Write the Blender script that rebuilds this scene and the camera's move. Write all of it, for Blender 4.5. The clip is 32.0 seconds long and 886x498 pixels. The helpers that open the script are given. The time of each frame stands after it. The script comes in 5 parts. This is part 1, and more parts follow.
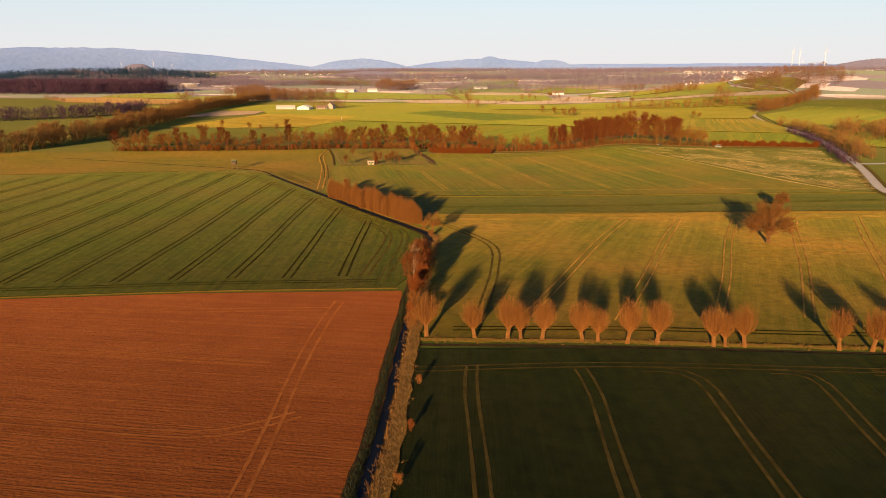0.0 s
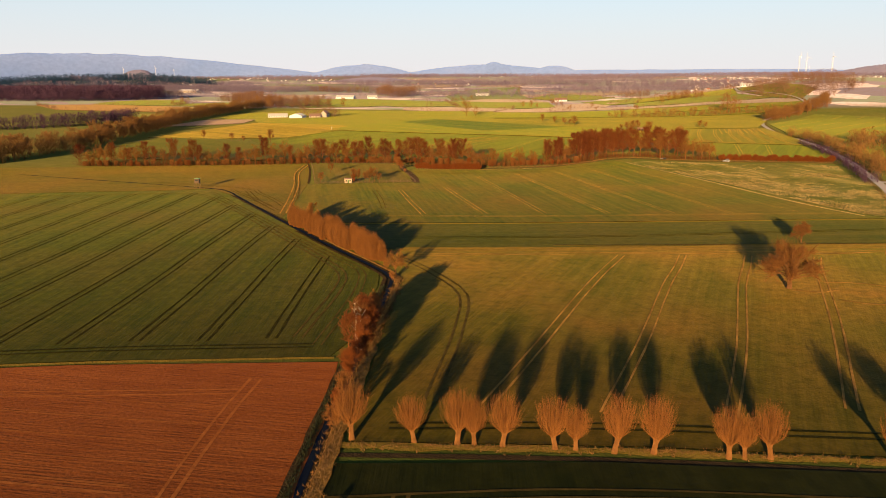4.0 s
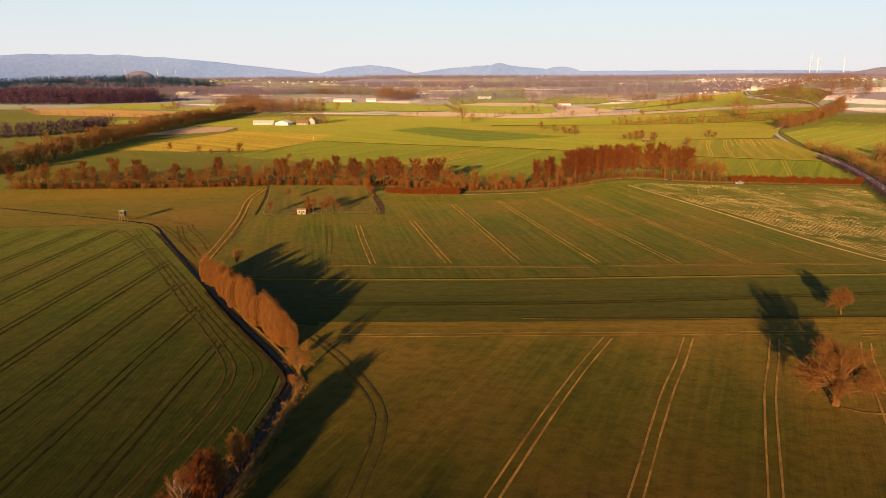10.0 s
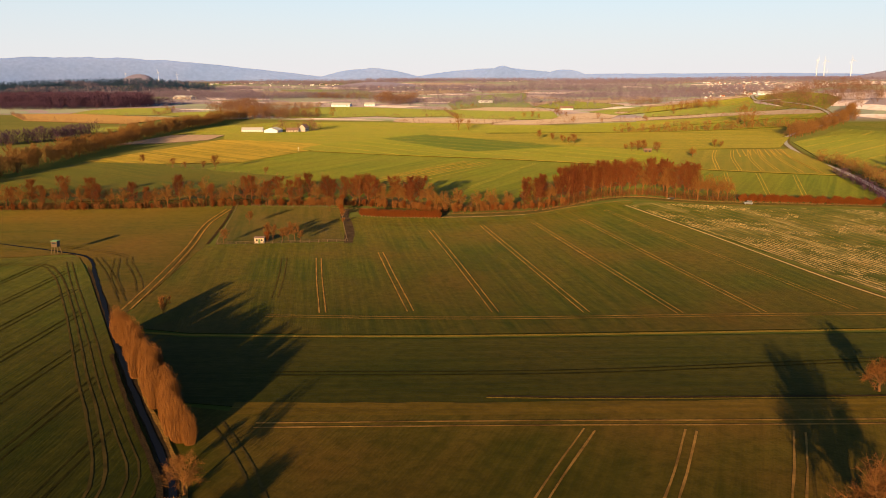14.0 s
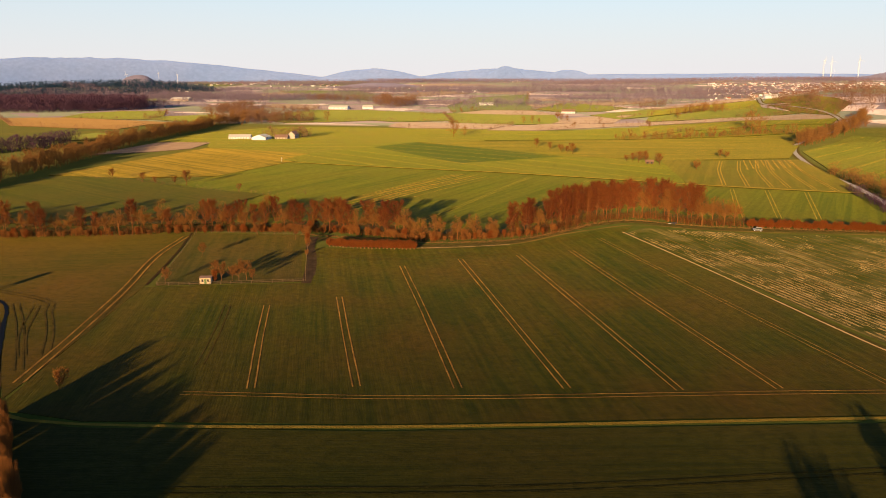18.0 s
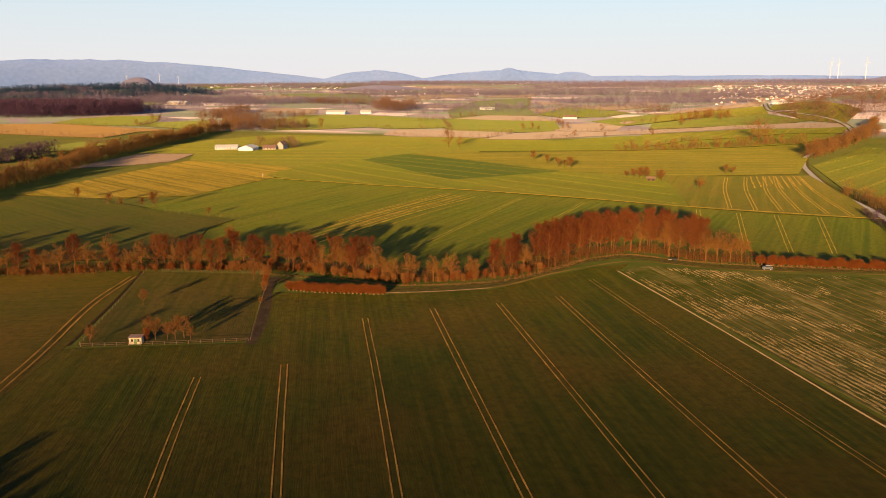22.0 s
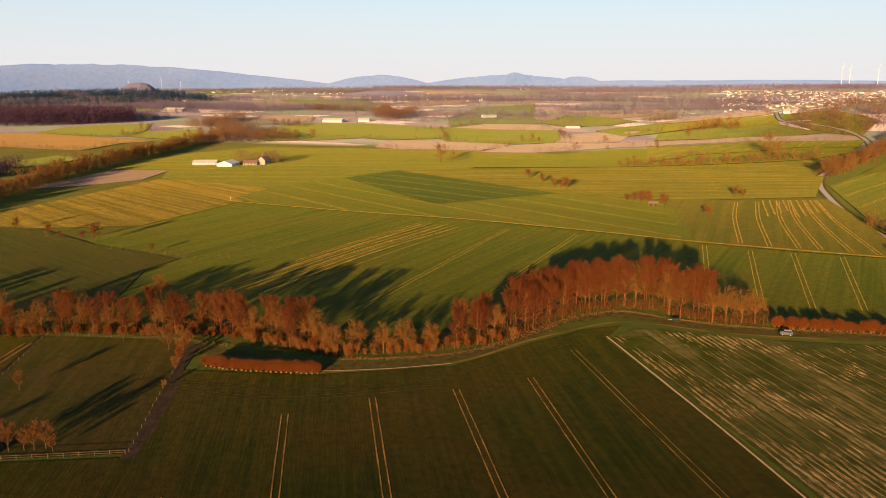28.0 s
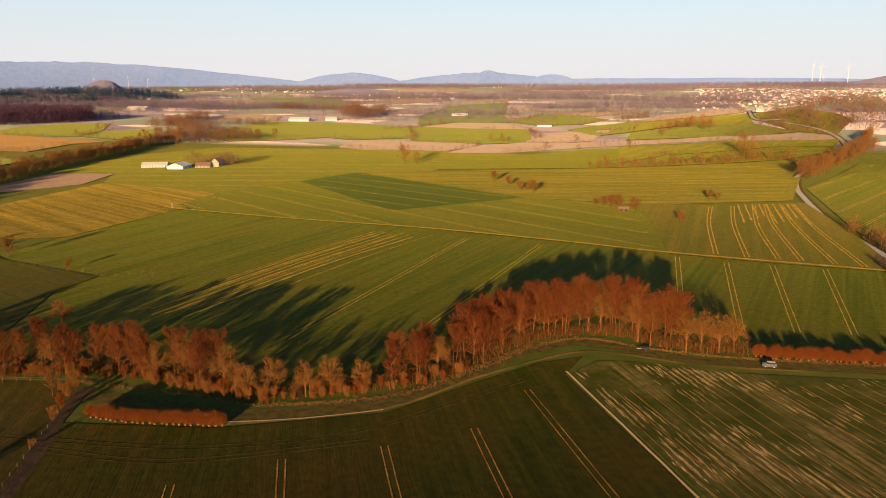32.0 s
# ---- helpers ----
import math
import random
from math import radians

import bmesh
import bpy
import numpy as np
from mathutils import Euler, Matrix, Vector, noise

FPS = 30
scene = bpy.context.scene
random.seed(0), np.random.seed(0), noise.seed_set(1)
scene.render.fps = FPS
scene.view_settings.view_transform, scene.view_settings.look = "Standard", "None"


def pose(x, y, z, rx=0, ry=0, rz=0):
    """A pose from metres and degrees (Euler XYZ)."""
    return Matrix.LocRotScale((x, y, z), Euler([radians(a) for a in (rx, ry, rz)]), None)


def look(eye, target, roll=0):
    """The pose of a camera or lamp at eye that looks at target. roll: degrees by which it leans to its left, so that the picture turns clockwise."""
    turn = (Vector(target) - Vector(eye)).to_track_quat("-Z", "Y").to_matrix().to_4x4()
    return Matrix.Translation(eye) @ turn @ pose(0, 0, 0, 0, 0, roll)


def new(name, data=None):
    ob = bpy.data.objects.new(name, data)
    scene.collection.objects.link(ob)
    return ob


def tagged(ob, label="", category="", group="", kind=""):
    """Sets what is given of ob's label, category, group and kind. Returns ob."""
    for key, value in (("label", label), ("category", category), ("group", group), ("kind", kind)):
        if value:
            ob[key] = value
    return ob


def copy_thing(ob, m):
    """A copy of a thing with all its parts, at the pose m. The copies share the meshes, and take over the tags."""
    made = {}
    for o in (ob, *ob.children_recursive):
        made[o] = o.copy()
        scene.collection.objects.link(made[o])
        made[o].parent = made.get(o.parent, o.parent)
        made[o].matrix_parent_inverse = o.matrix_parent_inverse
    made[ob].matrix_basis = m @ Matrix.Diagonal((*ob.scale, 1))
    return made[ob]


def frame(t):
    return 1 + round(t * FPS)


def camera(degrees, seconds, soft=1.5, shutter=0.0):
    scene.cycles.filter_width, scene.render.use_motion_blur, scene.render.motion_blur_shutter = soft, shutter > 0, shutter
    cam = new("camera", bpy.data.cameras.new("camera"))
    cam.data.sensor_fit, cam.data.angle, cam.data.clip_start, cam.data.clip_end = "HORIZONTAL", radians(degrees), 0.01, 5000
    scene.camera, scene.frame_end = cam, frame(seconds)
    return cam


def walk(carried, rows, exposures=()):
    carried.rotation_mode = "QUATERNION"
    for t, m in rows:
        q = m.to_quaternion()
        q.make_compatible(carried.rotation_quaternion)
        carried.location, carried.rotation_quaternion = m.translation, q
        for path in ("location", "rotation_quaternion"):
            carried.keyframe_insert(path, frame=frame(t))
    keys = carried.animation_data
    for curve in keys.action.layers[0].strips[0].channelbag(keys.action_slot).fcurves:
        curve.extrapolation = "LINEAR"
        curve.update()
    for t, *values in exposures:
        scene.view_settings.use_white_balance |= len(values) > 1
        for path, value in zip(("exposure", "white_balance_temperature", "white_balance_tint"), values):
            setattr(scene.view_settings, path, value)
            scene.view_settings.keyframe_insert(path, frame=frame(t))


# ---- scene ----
cam = camera(59.0, 32.0, 1.0)
PATH = [
    (0, (-0.73, 18.28, 47.41), (-27.72, 112.03, 25.44)),
    (1, (-0.66, 27.39, 47.13), (-27.84, 121.22, 25.75)),
    (2, (-0.59, 36.59, 47.61), (-27.94, 130.41, 26.41)),
    (3, (-0.52, 45.87, 48.54), (-28.03, 139.64, 27.31)),
    (4, (-0.46, 55.21, 49.67), (-28.12, 148.92, 28.34)),
    (5, (-0.40, 64.62, 50.86), (-28.20, 158.25, 29.42)),
    (6, (-0.35, 74.06, 52.01), (-28.30, 167.64, 30.50)),
    (7, (-0.29, 83.55, 53.06), (-28.40, 177.07, 31.54)),
    (8, (-0.24, 93.06, 54.02), (-28.50, 186.55, 32.53)),
    (9, (-0.19, 102.60, 54.90), (-28.60, 196.05, 33.48)),
    (10, (-0.14, 112.14, 55.74), (-28.71, 205.57, 34.41)),
    (11, (-0.10, 121.70, 56.58), (-28.82, 215.10, 35.34)),
    (12, (-0.05, 131.25, 57.48), (-28.92, 224.63, 36.33)),
    (13, (-0.01, 140.80, 58.48), (-29.03, 234.15, 37.39)),
    (14, (0.03, 150.34, 59.64), (-29.13, 243.65, 38.58)),
    (15, (0.07, 159.87, 60.98), (-29.23, 253.14, 39.92)),
    (16, (0.10, 169.38, 62.52), (-29.33, 262.60, 41.44)),
    (17, (0.14, 178.88, 64.26), (-29.43, 272.04, 43.14)),
    (18, (0.18, 188.35, 66.19), (-29.53, 281.47, 45.03)),
    (19, (0.21, 197.81, 68.27), (-29.63, 290.87, 47.09)),
    (20, (0.24, 207.24, 70.45), (-29.73, 300.25, 49.26)),
    (21, (0.28, 216.65, 72.68), (-29.84, 309.62, 51.50)),
    (22, (0.31, 226.03, 74.87), (-29.96, 318.97, 53.74)),
    (23, (0.34, 235.40, 76.96), (-30.07, 328.31, 55.90)),
    (24, (0.37, 244.76, 78.86), (-30.20, 337.63, 57.89)),
    (25, (0.41, 254.10, 80.49), (-30.33, 346.94, 59.61)),
    (26, (0.44, 263.43, 81.81), (-30.47, 356.23, 61.00)),
    (27, (0.47, 272.75, 82.75), (-30.61, 365.50, 61.99)),
    (28, (0.50, 282.07, 83.32), (-30.75, 374.77, 62.56)),
    (29, (0.53, 291.40, 83.55), (-30.90, 384.02, 62.73)),
    (30, (0.56, 300.74, 83.50), (-31.06, 393.27, 62.59)),
    (31, (0.60, 310.10, 83.33), (-31.23, 402.54, 62.32)),
    (31.2, (0.60, 311.97, 83.30), (-31.09, 404.46, 62.29)),
    (31.4, (0.61, 313.84, 83.27), (-30.82, 406.42, 62.27)),
    (31.5, (0.61, 314.78, 83.26), (-30.55, 407.45, 62.26)),
    (31.6, (0.62, 315.72, 83.26), (-30.14, 408.52, 62.25)),
    (31.7, (0.62, 316.66, 83.25), (-29.67, 409.62, 62.25)),
    (31.8, (0.62, 317.60, 83.25), (-29.06, 410.75, 62.24)),
    (31.9, (0.63, 318.54, 83.25), (-28.39, 411.90, 62.25)),
    (32, (0.63, 319.48, 83.26), (-27.71, 413.05, 62.25)),
]
walk(cam, [(t, look(eye, target)) for t, eye, target in PATH])
EXPOSURE = 1.31
scene.view_settings.exposure = EXPOSURE

# ---- light: a low evening sun behind the flight, and its sky ----
SUN_ELEVATION = radians(8.0)
HAZE_LOW, HAZE_HIGH = (3.68, 3.5, 3.62), (2.95, 3.3, 3.65)
SHADOW_WAY = Vector((-0.06, 1.0, 0)).normalized()
world = bpy.data.worlds.new("world")
scene.world = world
world.use_nodes = True
sky = world.node_tree.nodes.new("ShaderNodeTexSky")
sky.sky_type = "NISHITA"
sky.sun_disc = False
sky.sun_elevation = SUN_ELEVATION
sky.sun_rotation = math.pi - 0.06
sky.air_density, sky.dust_density, sky.ozone_density = 1.0, 0.6, 3.0
world_nodes, world_links = world.node_tree.nodes, world.node_tree.links
# evening haze: the clear sky whitens evenly towards the horizon
above = world_nodes.new("ShaderNodeTexCoord")
split_up = world_nodes.new("ShaderNodeSeparateXYZ")
world_links.new(above.outputs["Generated"], split_up.inputs[0])
veil = world_nodes.new("ShaderNodeMapRange")
veil.interpolation_type = "SMOOTHSTEP"
veil.inputs["From Min"].default_value, veil.inputs["From Max"].default_value = -0.02, 0.42
veil.inputs["To Min"].default_value, veil.inputs["To Max"].default_value = 0.92, 0.0
world_links.new(split_up.outputs[2], veil.inputs["Value"])
tint = world_nodes.new("ShaderNodeMapRange")
tint.inputs["From Min"].default_value, tint.inputs["From Max"].default_value = 0.0, 0.13
world_links.new(split_up.outputs[2], tint.inputs["Value"])
hazes = world_nodes.new("ShaderNodeMix")
hazes.data_type = "RGBA"
hazes.inputs[6].default_value, hazes.inputs[7].default_value = (*HAZE_LOW, 1), (*HAZE_HIGH, 1)
world_links.new(tint.outputs[0], hazes.inputs[0])
blend = world_nodes.new("ShaderNodeMix")
blend.data_type = "RGBA"
world_links.new(veil.outputs[0], blend.inputs[0])
world_links.new(sky.outputs[0], blend.inputs[6])
world_links.new(hazes.outputs[2], blend.inputs[7])
world_links.new(blend.outputs[2], world_nodes["Background"].inputs[0])
world_nodes["Background"].inputs[1].default_value = 0.096
sun_data = bpy.data.lights.new("sun", "SUN")
sun_data.energy, sun_data.angle, sun_data.color = 5.0, radians(0.6), (1.0, 0.61, 0.24)
sun = new("sun", sun_data)
sun.matrix_world = look((0, -100, 100), Vector((0, -100, 100)) + SHADOW_WAY * math.cos(SUN_ELEVATION) - Vector((0, 0, math.sin(SUN_ELEVATION))))


# ---- materials ----
def start_material(name, roughness=0.9, specular=0.2):
    m = bpy.data.materials.new(name)
    m.use_nodes = True
    nodes, links = m.node_tree.nodes, m.node_tree.links
    shader = nodes["Principled BSDF"]
    shader.inputs["Roughness"].default_value = roughness
    shader.inputs["Specular IOR Level"].default_value = specular
    shader.inputs["Diffuse Roughness"].default_value = 1.0
    return m, nodes, links, shader


def mapped(nodes, links, angle=0.0, scale=(1, 1, 1), source="Position"):
    where = nodes.new("ShaderNodeNewGeometry") if source == "Position" else nodes.new("ShaderNodeTexCoord")
    turn = nodes.new("ShaderNodeMapping")
    turn.inputs["Rotation"].default_value[2] = angle
    links.new(where.outputs[source], turn.inputs["Vector"])
    stretch = nodes.new("ShaderNodeMapping")
    stretch.inputs["Scale"].default_value = scale
    links.new(turn.outputs[0], stretch.inputs["Vector"])
    return stretch.outputs[0]


def noise_of(nodes, links, vector, scale, detail=3.0, low=0.35, high=0.65):
    n = nodes.new("ShaderNodeTexNoise")
    n.inputs["Scale"].default_value, n.inputs["Detail"].default_value = scale, detail
    links.new(vector, n.inputs["Vector"])
    r = nodes.new("ShaderNodeMapRange")
    r.inputs["From Min"].default_value, r.inputs["From Max"].default_value = low, high
    links.new(n.outputs["Fac"], r.inputs["Value"])
    return r.outputs[0]


def mix_of(nodes, links, fac, a, b):
    x = nodes.new("ShaderNodeMix")
    x.data_type = "RGBA"
    if isinstance(fac, float):
        x.inputs[0].default_value = fac
    else:
        links.new(fac, x.inputs[0])
    for socket, value in ((x.inputs[6], a), (x.inputs[7], b)):
        if isinstance(value, tuple):
            socket.default_value = (*value, 1)
        else:
            links.new(value, socket)
    return x.outputs[2]


def scaled(nodes, links, value, k):
    x = nodes.new("ShaderNodeMath")
    x.operation = "MULTIPLY"
    links.new(value, x.inputs[0])
    x.inputs[1].default_value = k
    return x.outputs[0]


def bumped(nodes, links, shader, height, distance, strength=0.6):
    b = nodes.new("ShaderNodeBump")
    b.inputs["Strength"].default_value, b.inputs["Distance"].default_value = strength, distance
    links.new(height, b.inputs["Height"])
    links.new(b.outputs[0], shader.inputs["Normal"])


DEPTH = 0.19


def field_material(name, main, other, thin, way, streak=0.6, patch=0.5, width=1.6, relief=0.05, fuzz=0.085, broken=0.0, run=0.02, warm=(1.36, 1.06, 1.3), spots=0.035, grit=1.0):
    """A field worked in rows along the direction way: streaks along the rows, blotches of thin growth, fine grain."""
    main, other, thin = (tuple(v * DEPTH * k for v, k in zip(tone, warm if tone[1] > 0.6 * tone[0] and tone[2] < 0.4 * tone[1] else (1, 1, 1))) for tone in (main, other, thin))
    other = tuple(v * 1.3 for v in other)
    m, nodes, links, shader = start_material(name, 0.8, 0.018)
    angle = -math.atan2(way[1], way[0])
    rows = mapped(nodes, links, angle, (run, 1.0 / width, 1.0))
    s1 = noise_of(nodes, links, rows, 1.0, 5.0, 0.40, 0.62)
    wide_rows = mapped(nodes, links, angle, (0.006, 0.22 / width, 1.0))
    s3 = noise_of(nodes, links, wide_rows, 1.0, 3.0, 0.42, 0.62)
    drills = mapped(nodes, links, angle, (0.15, 2.2, 1.0))
    s2 = noise_of(nodes, links, drills, 1.0, 2.0, 0.3, 0.7)
    flat = mapped(nodes, links)
    p1 = noise_of(nodes, links, flat, 0.022, 5.0, 0.42, 0.72)
    p2 = noise_of(nodes, links, flat, 0.12, 4.0, 0.4, 0.7)
    grain = noise_of(nodes, links, flat, 1.7, 4.0, 0.25, 0.75)
    shader.inputs["Sheen Weight"].default_value, shader.inputs["Sheen Roughness"].default_value = fuzz * 1.12, 0.3
    bands = scaled(nodes, links, s1, streak)
    if broken:
        only = nodes.new("ShaderNodeMath")
        only.operation = "MULTIPLY"
        links.new(bands, only.inputs[0])
        links.new(noise_of(nodes, links, mapped(nodes, links, angle, (0.35, 1.0, 1.0)), spots, 5.0, 0.5 - 0.15 * broken, 0.66), only.inputs[1])
        bands = only.outputs[0]
    c = mix_of(nodes, links, bands, main, other)
    c = mix_of(nodes, links, scaled(nodes, links, s3, 0.0 if broken else streak * 0.5), c, tuple(0.5 * (p + q) * 1.15 for p, q in zip(other, thin)))
    c = mix_of(nodes, links, scaled(nodes, links, s2, streak * 0.45 * grit), c, tuple(v * 0.62 for v in main))
    c = mix_of(nodes, links, scaled(nodes, links, p1, patch), c, thin)
    c = mix_of(nodes, links, scaled(nodes, links, p2, patch * 0.5), c, other)
    p3 = noise_of(nodes, links, flat, 0.42, 4.0, 0.42, 0.72)
    c = mix_of(nodes, links, scaled(nodes, links, p3, 0.5 * grit), c, tuple(v * 0.5 for v in main))
    c = mix_of(nodes, links, scaled(nodes, links, grain, 0.35 * grit), c, tuple(v * 0.5 for v in main))
    links.new(c, shader.inputs["Base Color"])
    tint_up = nodes.new("ShaderNodeVectorMath")
    tint_up.operation = "SCALE"
    tint_up.inputs["Scale"].default_value = 0.9 / (max(other) * 1.0)
    links.new(c, tint_up.inputs[0])
    links.new(tint_up.outputs[0], shader.inputs["Sheen Tint"])
    both = nodes.new("ShaderNodeMath")
    both.operation = "ADD"
    links.new(s2, both.inputs[0])
    links.new(grain, both.inputs[1])
    bumped(nodes, links, shader, both.outputs[0], relief)
    return m


def rough_material(name, a, b, scale=0.4, fine=4.0, relief=0.08, roughness=0.9, vary=0.0):
    """Two tones blended at two scales, with fine relief; vary: how far single objects differ."""
    m, nodes, links, shader = start_material(name, roughness, 0.0)
    flat = mapped(nodes, links, source="Position")
    big = noise_of(nodes, links, flat, scale, 4.0, 0.3, 0.7)
    fine_n = noise_of(nodes, links, flat, fine, 3.0, 0.25, 0.75)
    c = mix_of(nodes, links, big, a, b)
    c = mix_of(nodes, links, scaled(nodes, links, fine_n, 0.4), c, tuple(v * 0.6 for v in a))
    if vary:
        info = nodes.new("ShaderNodeObjectInfo")
        c = mix_of(nodes, links, scaled(nodes, links, info.outputs["Random"], vary), c, tuple(min(1, v * 1.9) for v in b))
    links.new(c, shader.inputs["Base Color"])
    if relief:
        bumped(nodes, links, shader, fine_n, relief)
    return m


def twig_material(name, a, b, vary=0.5):
    m, nodes, links, shader = start_material(name, 0.85, 0.05)
    info = nodes.new("ShaderNodeObjectInfo")
    geo = nodes.new("ShaderNodeNewGeometry")
    c = mix_of(nodes, links, geo.outputs["Random Per Island"], a, b)
    c = mix_of(nodes, links, scaled(nodes, links, info.outputs["Random"], vary), c, tuple(0.5 * (p + q) for p, q in zip(b, (0.26, 0.12, 0.03))))
    links.new(c, shader.inputs["Base Color"])
    return m


def plain_material(name, colour, roughness=0.6, metallic=0.0, specular=0.4):
    m, nodes, links, shader = start_material(name, roughness, specular)
    shader.inputs["Metallic"].default_value = metallic
    flat = mapped(nodes, links, source="Position")
    n = noise_of(nodes, links, flat, 2.5, 4.0, 0.3, 0.8)
    links.new(mix_of(nodes, links, scaled(nodes, links, n, 0.35), colour, tuple(v * 0.6 for v in colour)), shader.inputs["Base Color"])
    return m


def land_material():
    """Meadow close by; far off a patchwork of green, straw and bare plots, their tones shifted to haze mauve."""
    m, nodes, links, shader = start_material("land", 0.95, 0.0)
    flat = mapped(nodes, links)
    p1 = noise_of(nodes, links, flat, 0.015, 5.0, 0.4, 0.7)
    p2 = noise_of(nodes, links, flat, 0.15, 4.0, 0.35, 0.7)
    grain = noise_of(nodes, links, flat, 1.5, 4.0, 0.25, 0.75)
    near = mix_of(nodes, links, scaled(nodes, links, p1, 0.8), (0.05, 0.062, 0.012), (0.085, 0.075, 0.016))
    near = mix_of(nodes, links, scaled(nodes, links, p2, 0.5), near, (0.028, 0.038, 0.006))
    near = mix_of(nodes, links, scaled(nodes, links, grain, 0.4), near, (0.022, 0.026, 0.005))
    cells = nodes.new("ShaderNodeTexVoronoi")
    cells.distance = "CHEBYCHEV"
    cells.inputs["Scale"].default_value = 1.0
    wobble = mapped(nodes, links, 0.35, (0.0065, 0.012, 0.0))
    links.new(wobble, cells.inputs["Vector"])
    ramp = nodes.new("ShaderNodeValToRGB")
    ramp.color_ramp.interpolation = "CONSTANT"
    # plot colours carry the pale mauve of distance haze
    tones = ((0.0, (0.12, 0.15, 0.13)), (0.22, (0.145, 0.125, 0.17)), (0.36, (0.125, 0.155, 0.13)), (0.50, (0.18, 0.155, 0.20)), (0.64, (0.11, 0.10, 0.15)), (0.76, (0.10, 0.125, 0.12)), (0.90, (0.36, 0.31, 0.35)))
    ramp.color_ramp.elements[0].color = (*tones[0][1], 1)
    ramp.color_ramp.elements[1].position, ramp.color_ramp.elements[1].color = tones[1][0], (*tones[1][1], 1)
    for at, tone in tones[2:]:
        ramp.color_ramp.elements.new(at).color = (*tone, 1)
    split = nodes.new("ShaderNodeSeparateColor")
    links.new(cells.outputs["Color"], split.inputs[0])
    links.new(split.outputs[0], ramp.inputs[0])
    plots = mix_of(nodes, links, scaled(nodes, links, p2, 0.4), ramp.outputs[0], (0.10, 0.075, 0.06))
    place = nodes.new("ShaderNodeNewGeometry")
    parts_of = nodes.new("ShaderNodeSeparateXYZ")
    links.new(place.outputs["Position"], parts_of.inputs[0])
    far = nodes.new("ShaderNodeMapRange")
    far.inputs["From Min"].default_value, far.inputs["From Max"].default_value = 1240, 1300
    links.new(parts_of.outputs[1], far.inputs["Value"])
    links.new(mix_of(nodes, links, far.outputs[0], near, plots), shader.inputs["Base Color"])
    shader.inputs["Sheen Weight"].default_value, shader.inputs["Sheen Roughness"].default_value = 0.02, 0.3
    shader.inputs["Sheen Tint"].default_value = (0.8, 0.7, 0.5, 1)
    bumped(nodes, links, shader, grain, 0.12)
    return m


LAND = land_material()
SOIL = field_material("ploughed_soil", (0.66, 0.19, 0.046), (0.80, 0.26, 0.064), (0.50, 0.13, 0.034), (51, 6), 0.45, 0.5, 1.2, 0.05, 0.13, grit=0.28)
TRACK = rough_material("wheel_track_soil", (0.09, 0.05, 0.016), (0.27, 0.15, 0.04), 0.16, 1.2, 0.1)
# tramlines seen as shadow lines: the rut shade is put into the soil colour
TRACK_SHADED = rough_material("shaded_wheel_track", (0.012, 0.012, 0.004), (0.03, 0.026, 0.008), 0.25, 2.5, 0.1)
TRACK_MID = rough_material("worn_wheel_track", (0.028, 0.022, 0.008), (0.065, 0.046, 0.015), 0.25, 1.2, 0.05)
VERGE = rough_material("dry_grass_verge", (0.13, 0.085, 0.014), (0.19, 0.13, 0.024), 0.3, 3.0, 0.15)
SOIL_TRACK = rough_material("pressed_red_soil", (0.17, 0.055, 0.015), (0.25, 0.085, 0.024), 0.3, 1.0, 0.03)
DRY_BANK = rough_material("dry_orange_bank", (0.13, 0.065, 0.016), (0.26, 0.14, 0.035), 0.5, 2.0, 0.2)
STRAW_ROW = rough_material("yellow_straw_rows", (0.12, 0.09, 0.02), (0.25, 0.17, 0.045), 0.2, 1.5, 0.05)
VERGE_GREEN = rough_material("green_grass_verge", (0.034, 0.031, 0.011), (0.085, 0.062, 0.018), 0.45, 3.0, 0.15)
BARK = rough_material("bark", (0.11, 0.05, 0.018), (0.19, 0.088, 0.03), 1.2, 9.0, 0.03)
STOOL = rough_material("pale_hedge_stool", (0.13, 0.07, 0.03), (0.24, 0.14, 0.07), 1.2, 9.0, 0.03)
ALDER_BARK = rough_material("alder_bark", (0.11, 0.045, 0.018), (0.19, 0.08, 0.028), 1.2, 9.0, 0.03)
DARK_BARK = rough_material("dark_bark", (0.08, 0.04, 0.018), (0.14, 0.07, 0.03), 1.2, 9.0, 0.03)
ALDER = twig_material("alder_twigs", (0.026, 0.008, 0.004), (0.11, 0.028, 0.010), 0.3)
ASH = twig_material("ash_twigs", (0.075, 0.034, 0.011), (0.165, 0.074, 0.018), 0.1)
WILLOW = twig_material("willow_rods", (0.105, 0.042, 0.013), (0.18, 0.074, 0.02), 0.1)
OAK = twig_material("oak_twigs", (0.065, 0.028, 0.010), (0.14, 0.06, 0.018), 0.1)
THORN = twig_material("thorn_twigs", (0.08, 0.022, 0.006), (0.15, 0.043, 0.010), 0.1)
FAR_TWIGS = twig_material("far_wood_twigs", (0.08, 0.045, 0.034), (0.16, 0.088, 0.055), 0.0)
BELT_TWIGS = twig_material("belt_twigs", (0.075, 0.038, 0.016), (0.20, 0.10, 0.032), 0.0)
UNDER_TWIGS = twig_material("undergrowth_twigs", (0.045, 0.02, 0.009), (0.12, 0.05, 0.014), 0.0)
# twigs of the far woods, with mauve-blue haze mixed into their colour
HAZY_TWIGS = twig_material("hazy_twigs", (0.085, 0.072, 0.125), (0.155, 0.12, 0.17), 0.0)
# dark violet twigs: the shadow over these trees is painted into the colour
SHADED_TWIGS = twig_material("shaded_wood_twigs", (0.034, 0.02, 0.044), (0.07, 0.036, 0.062), 0.0)
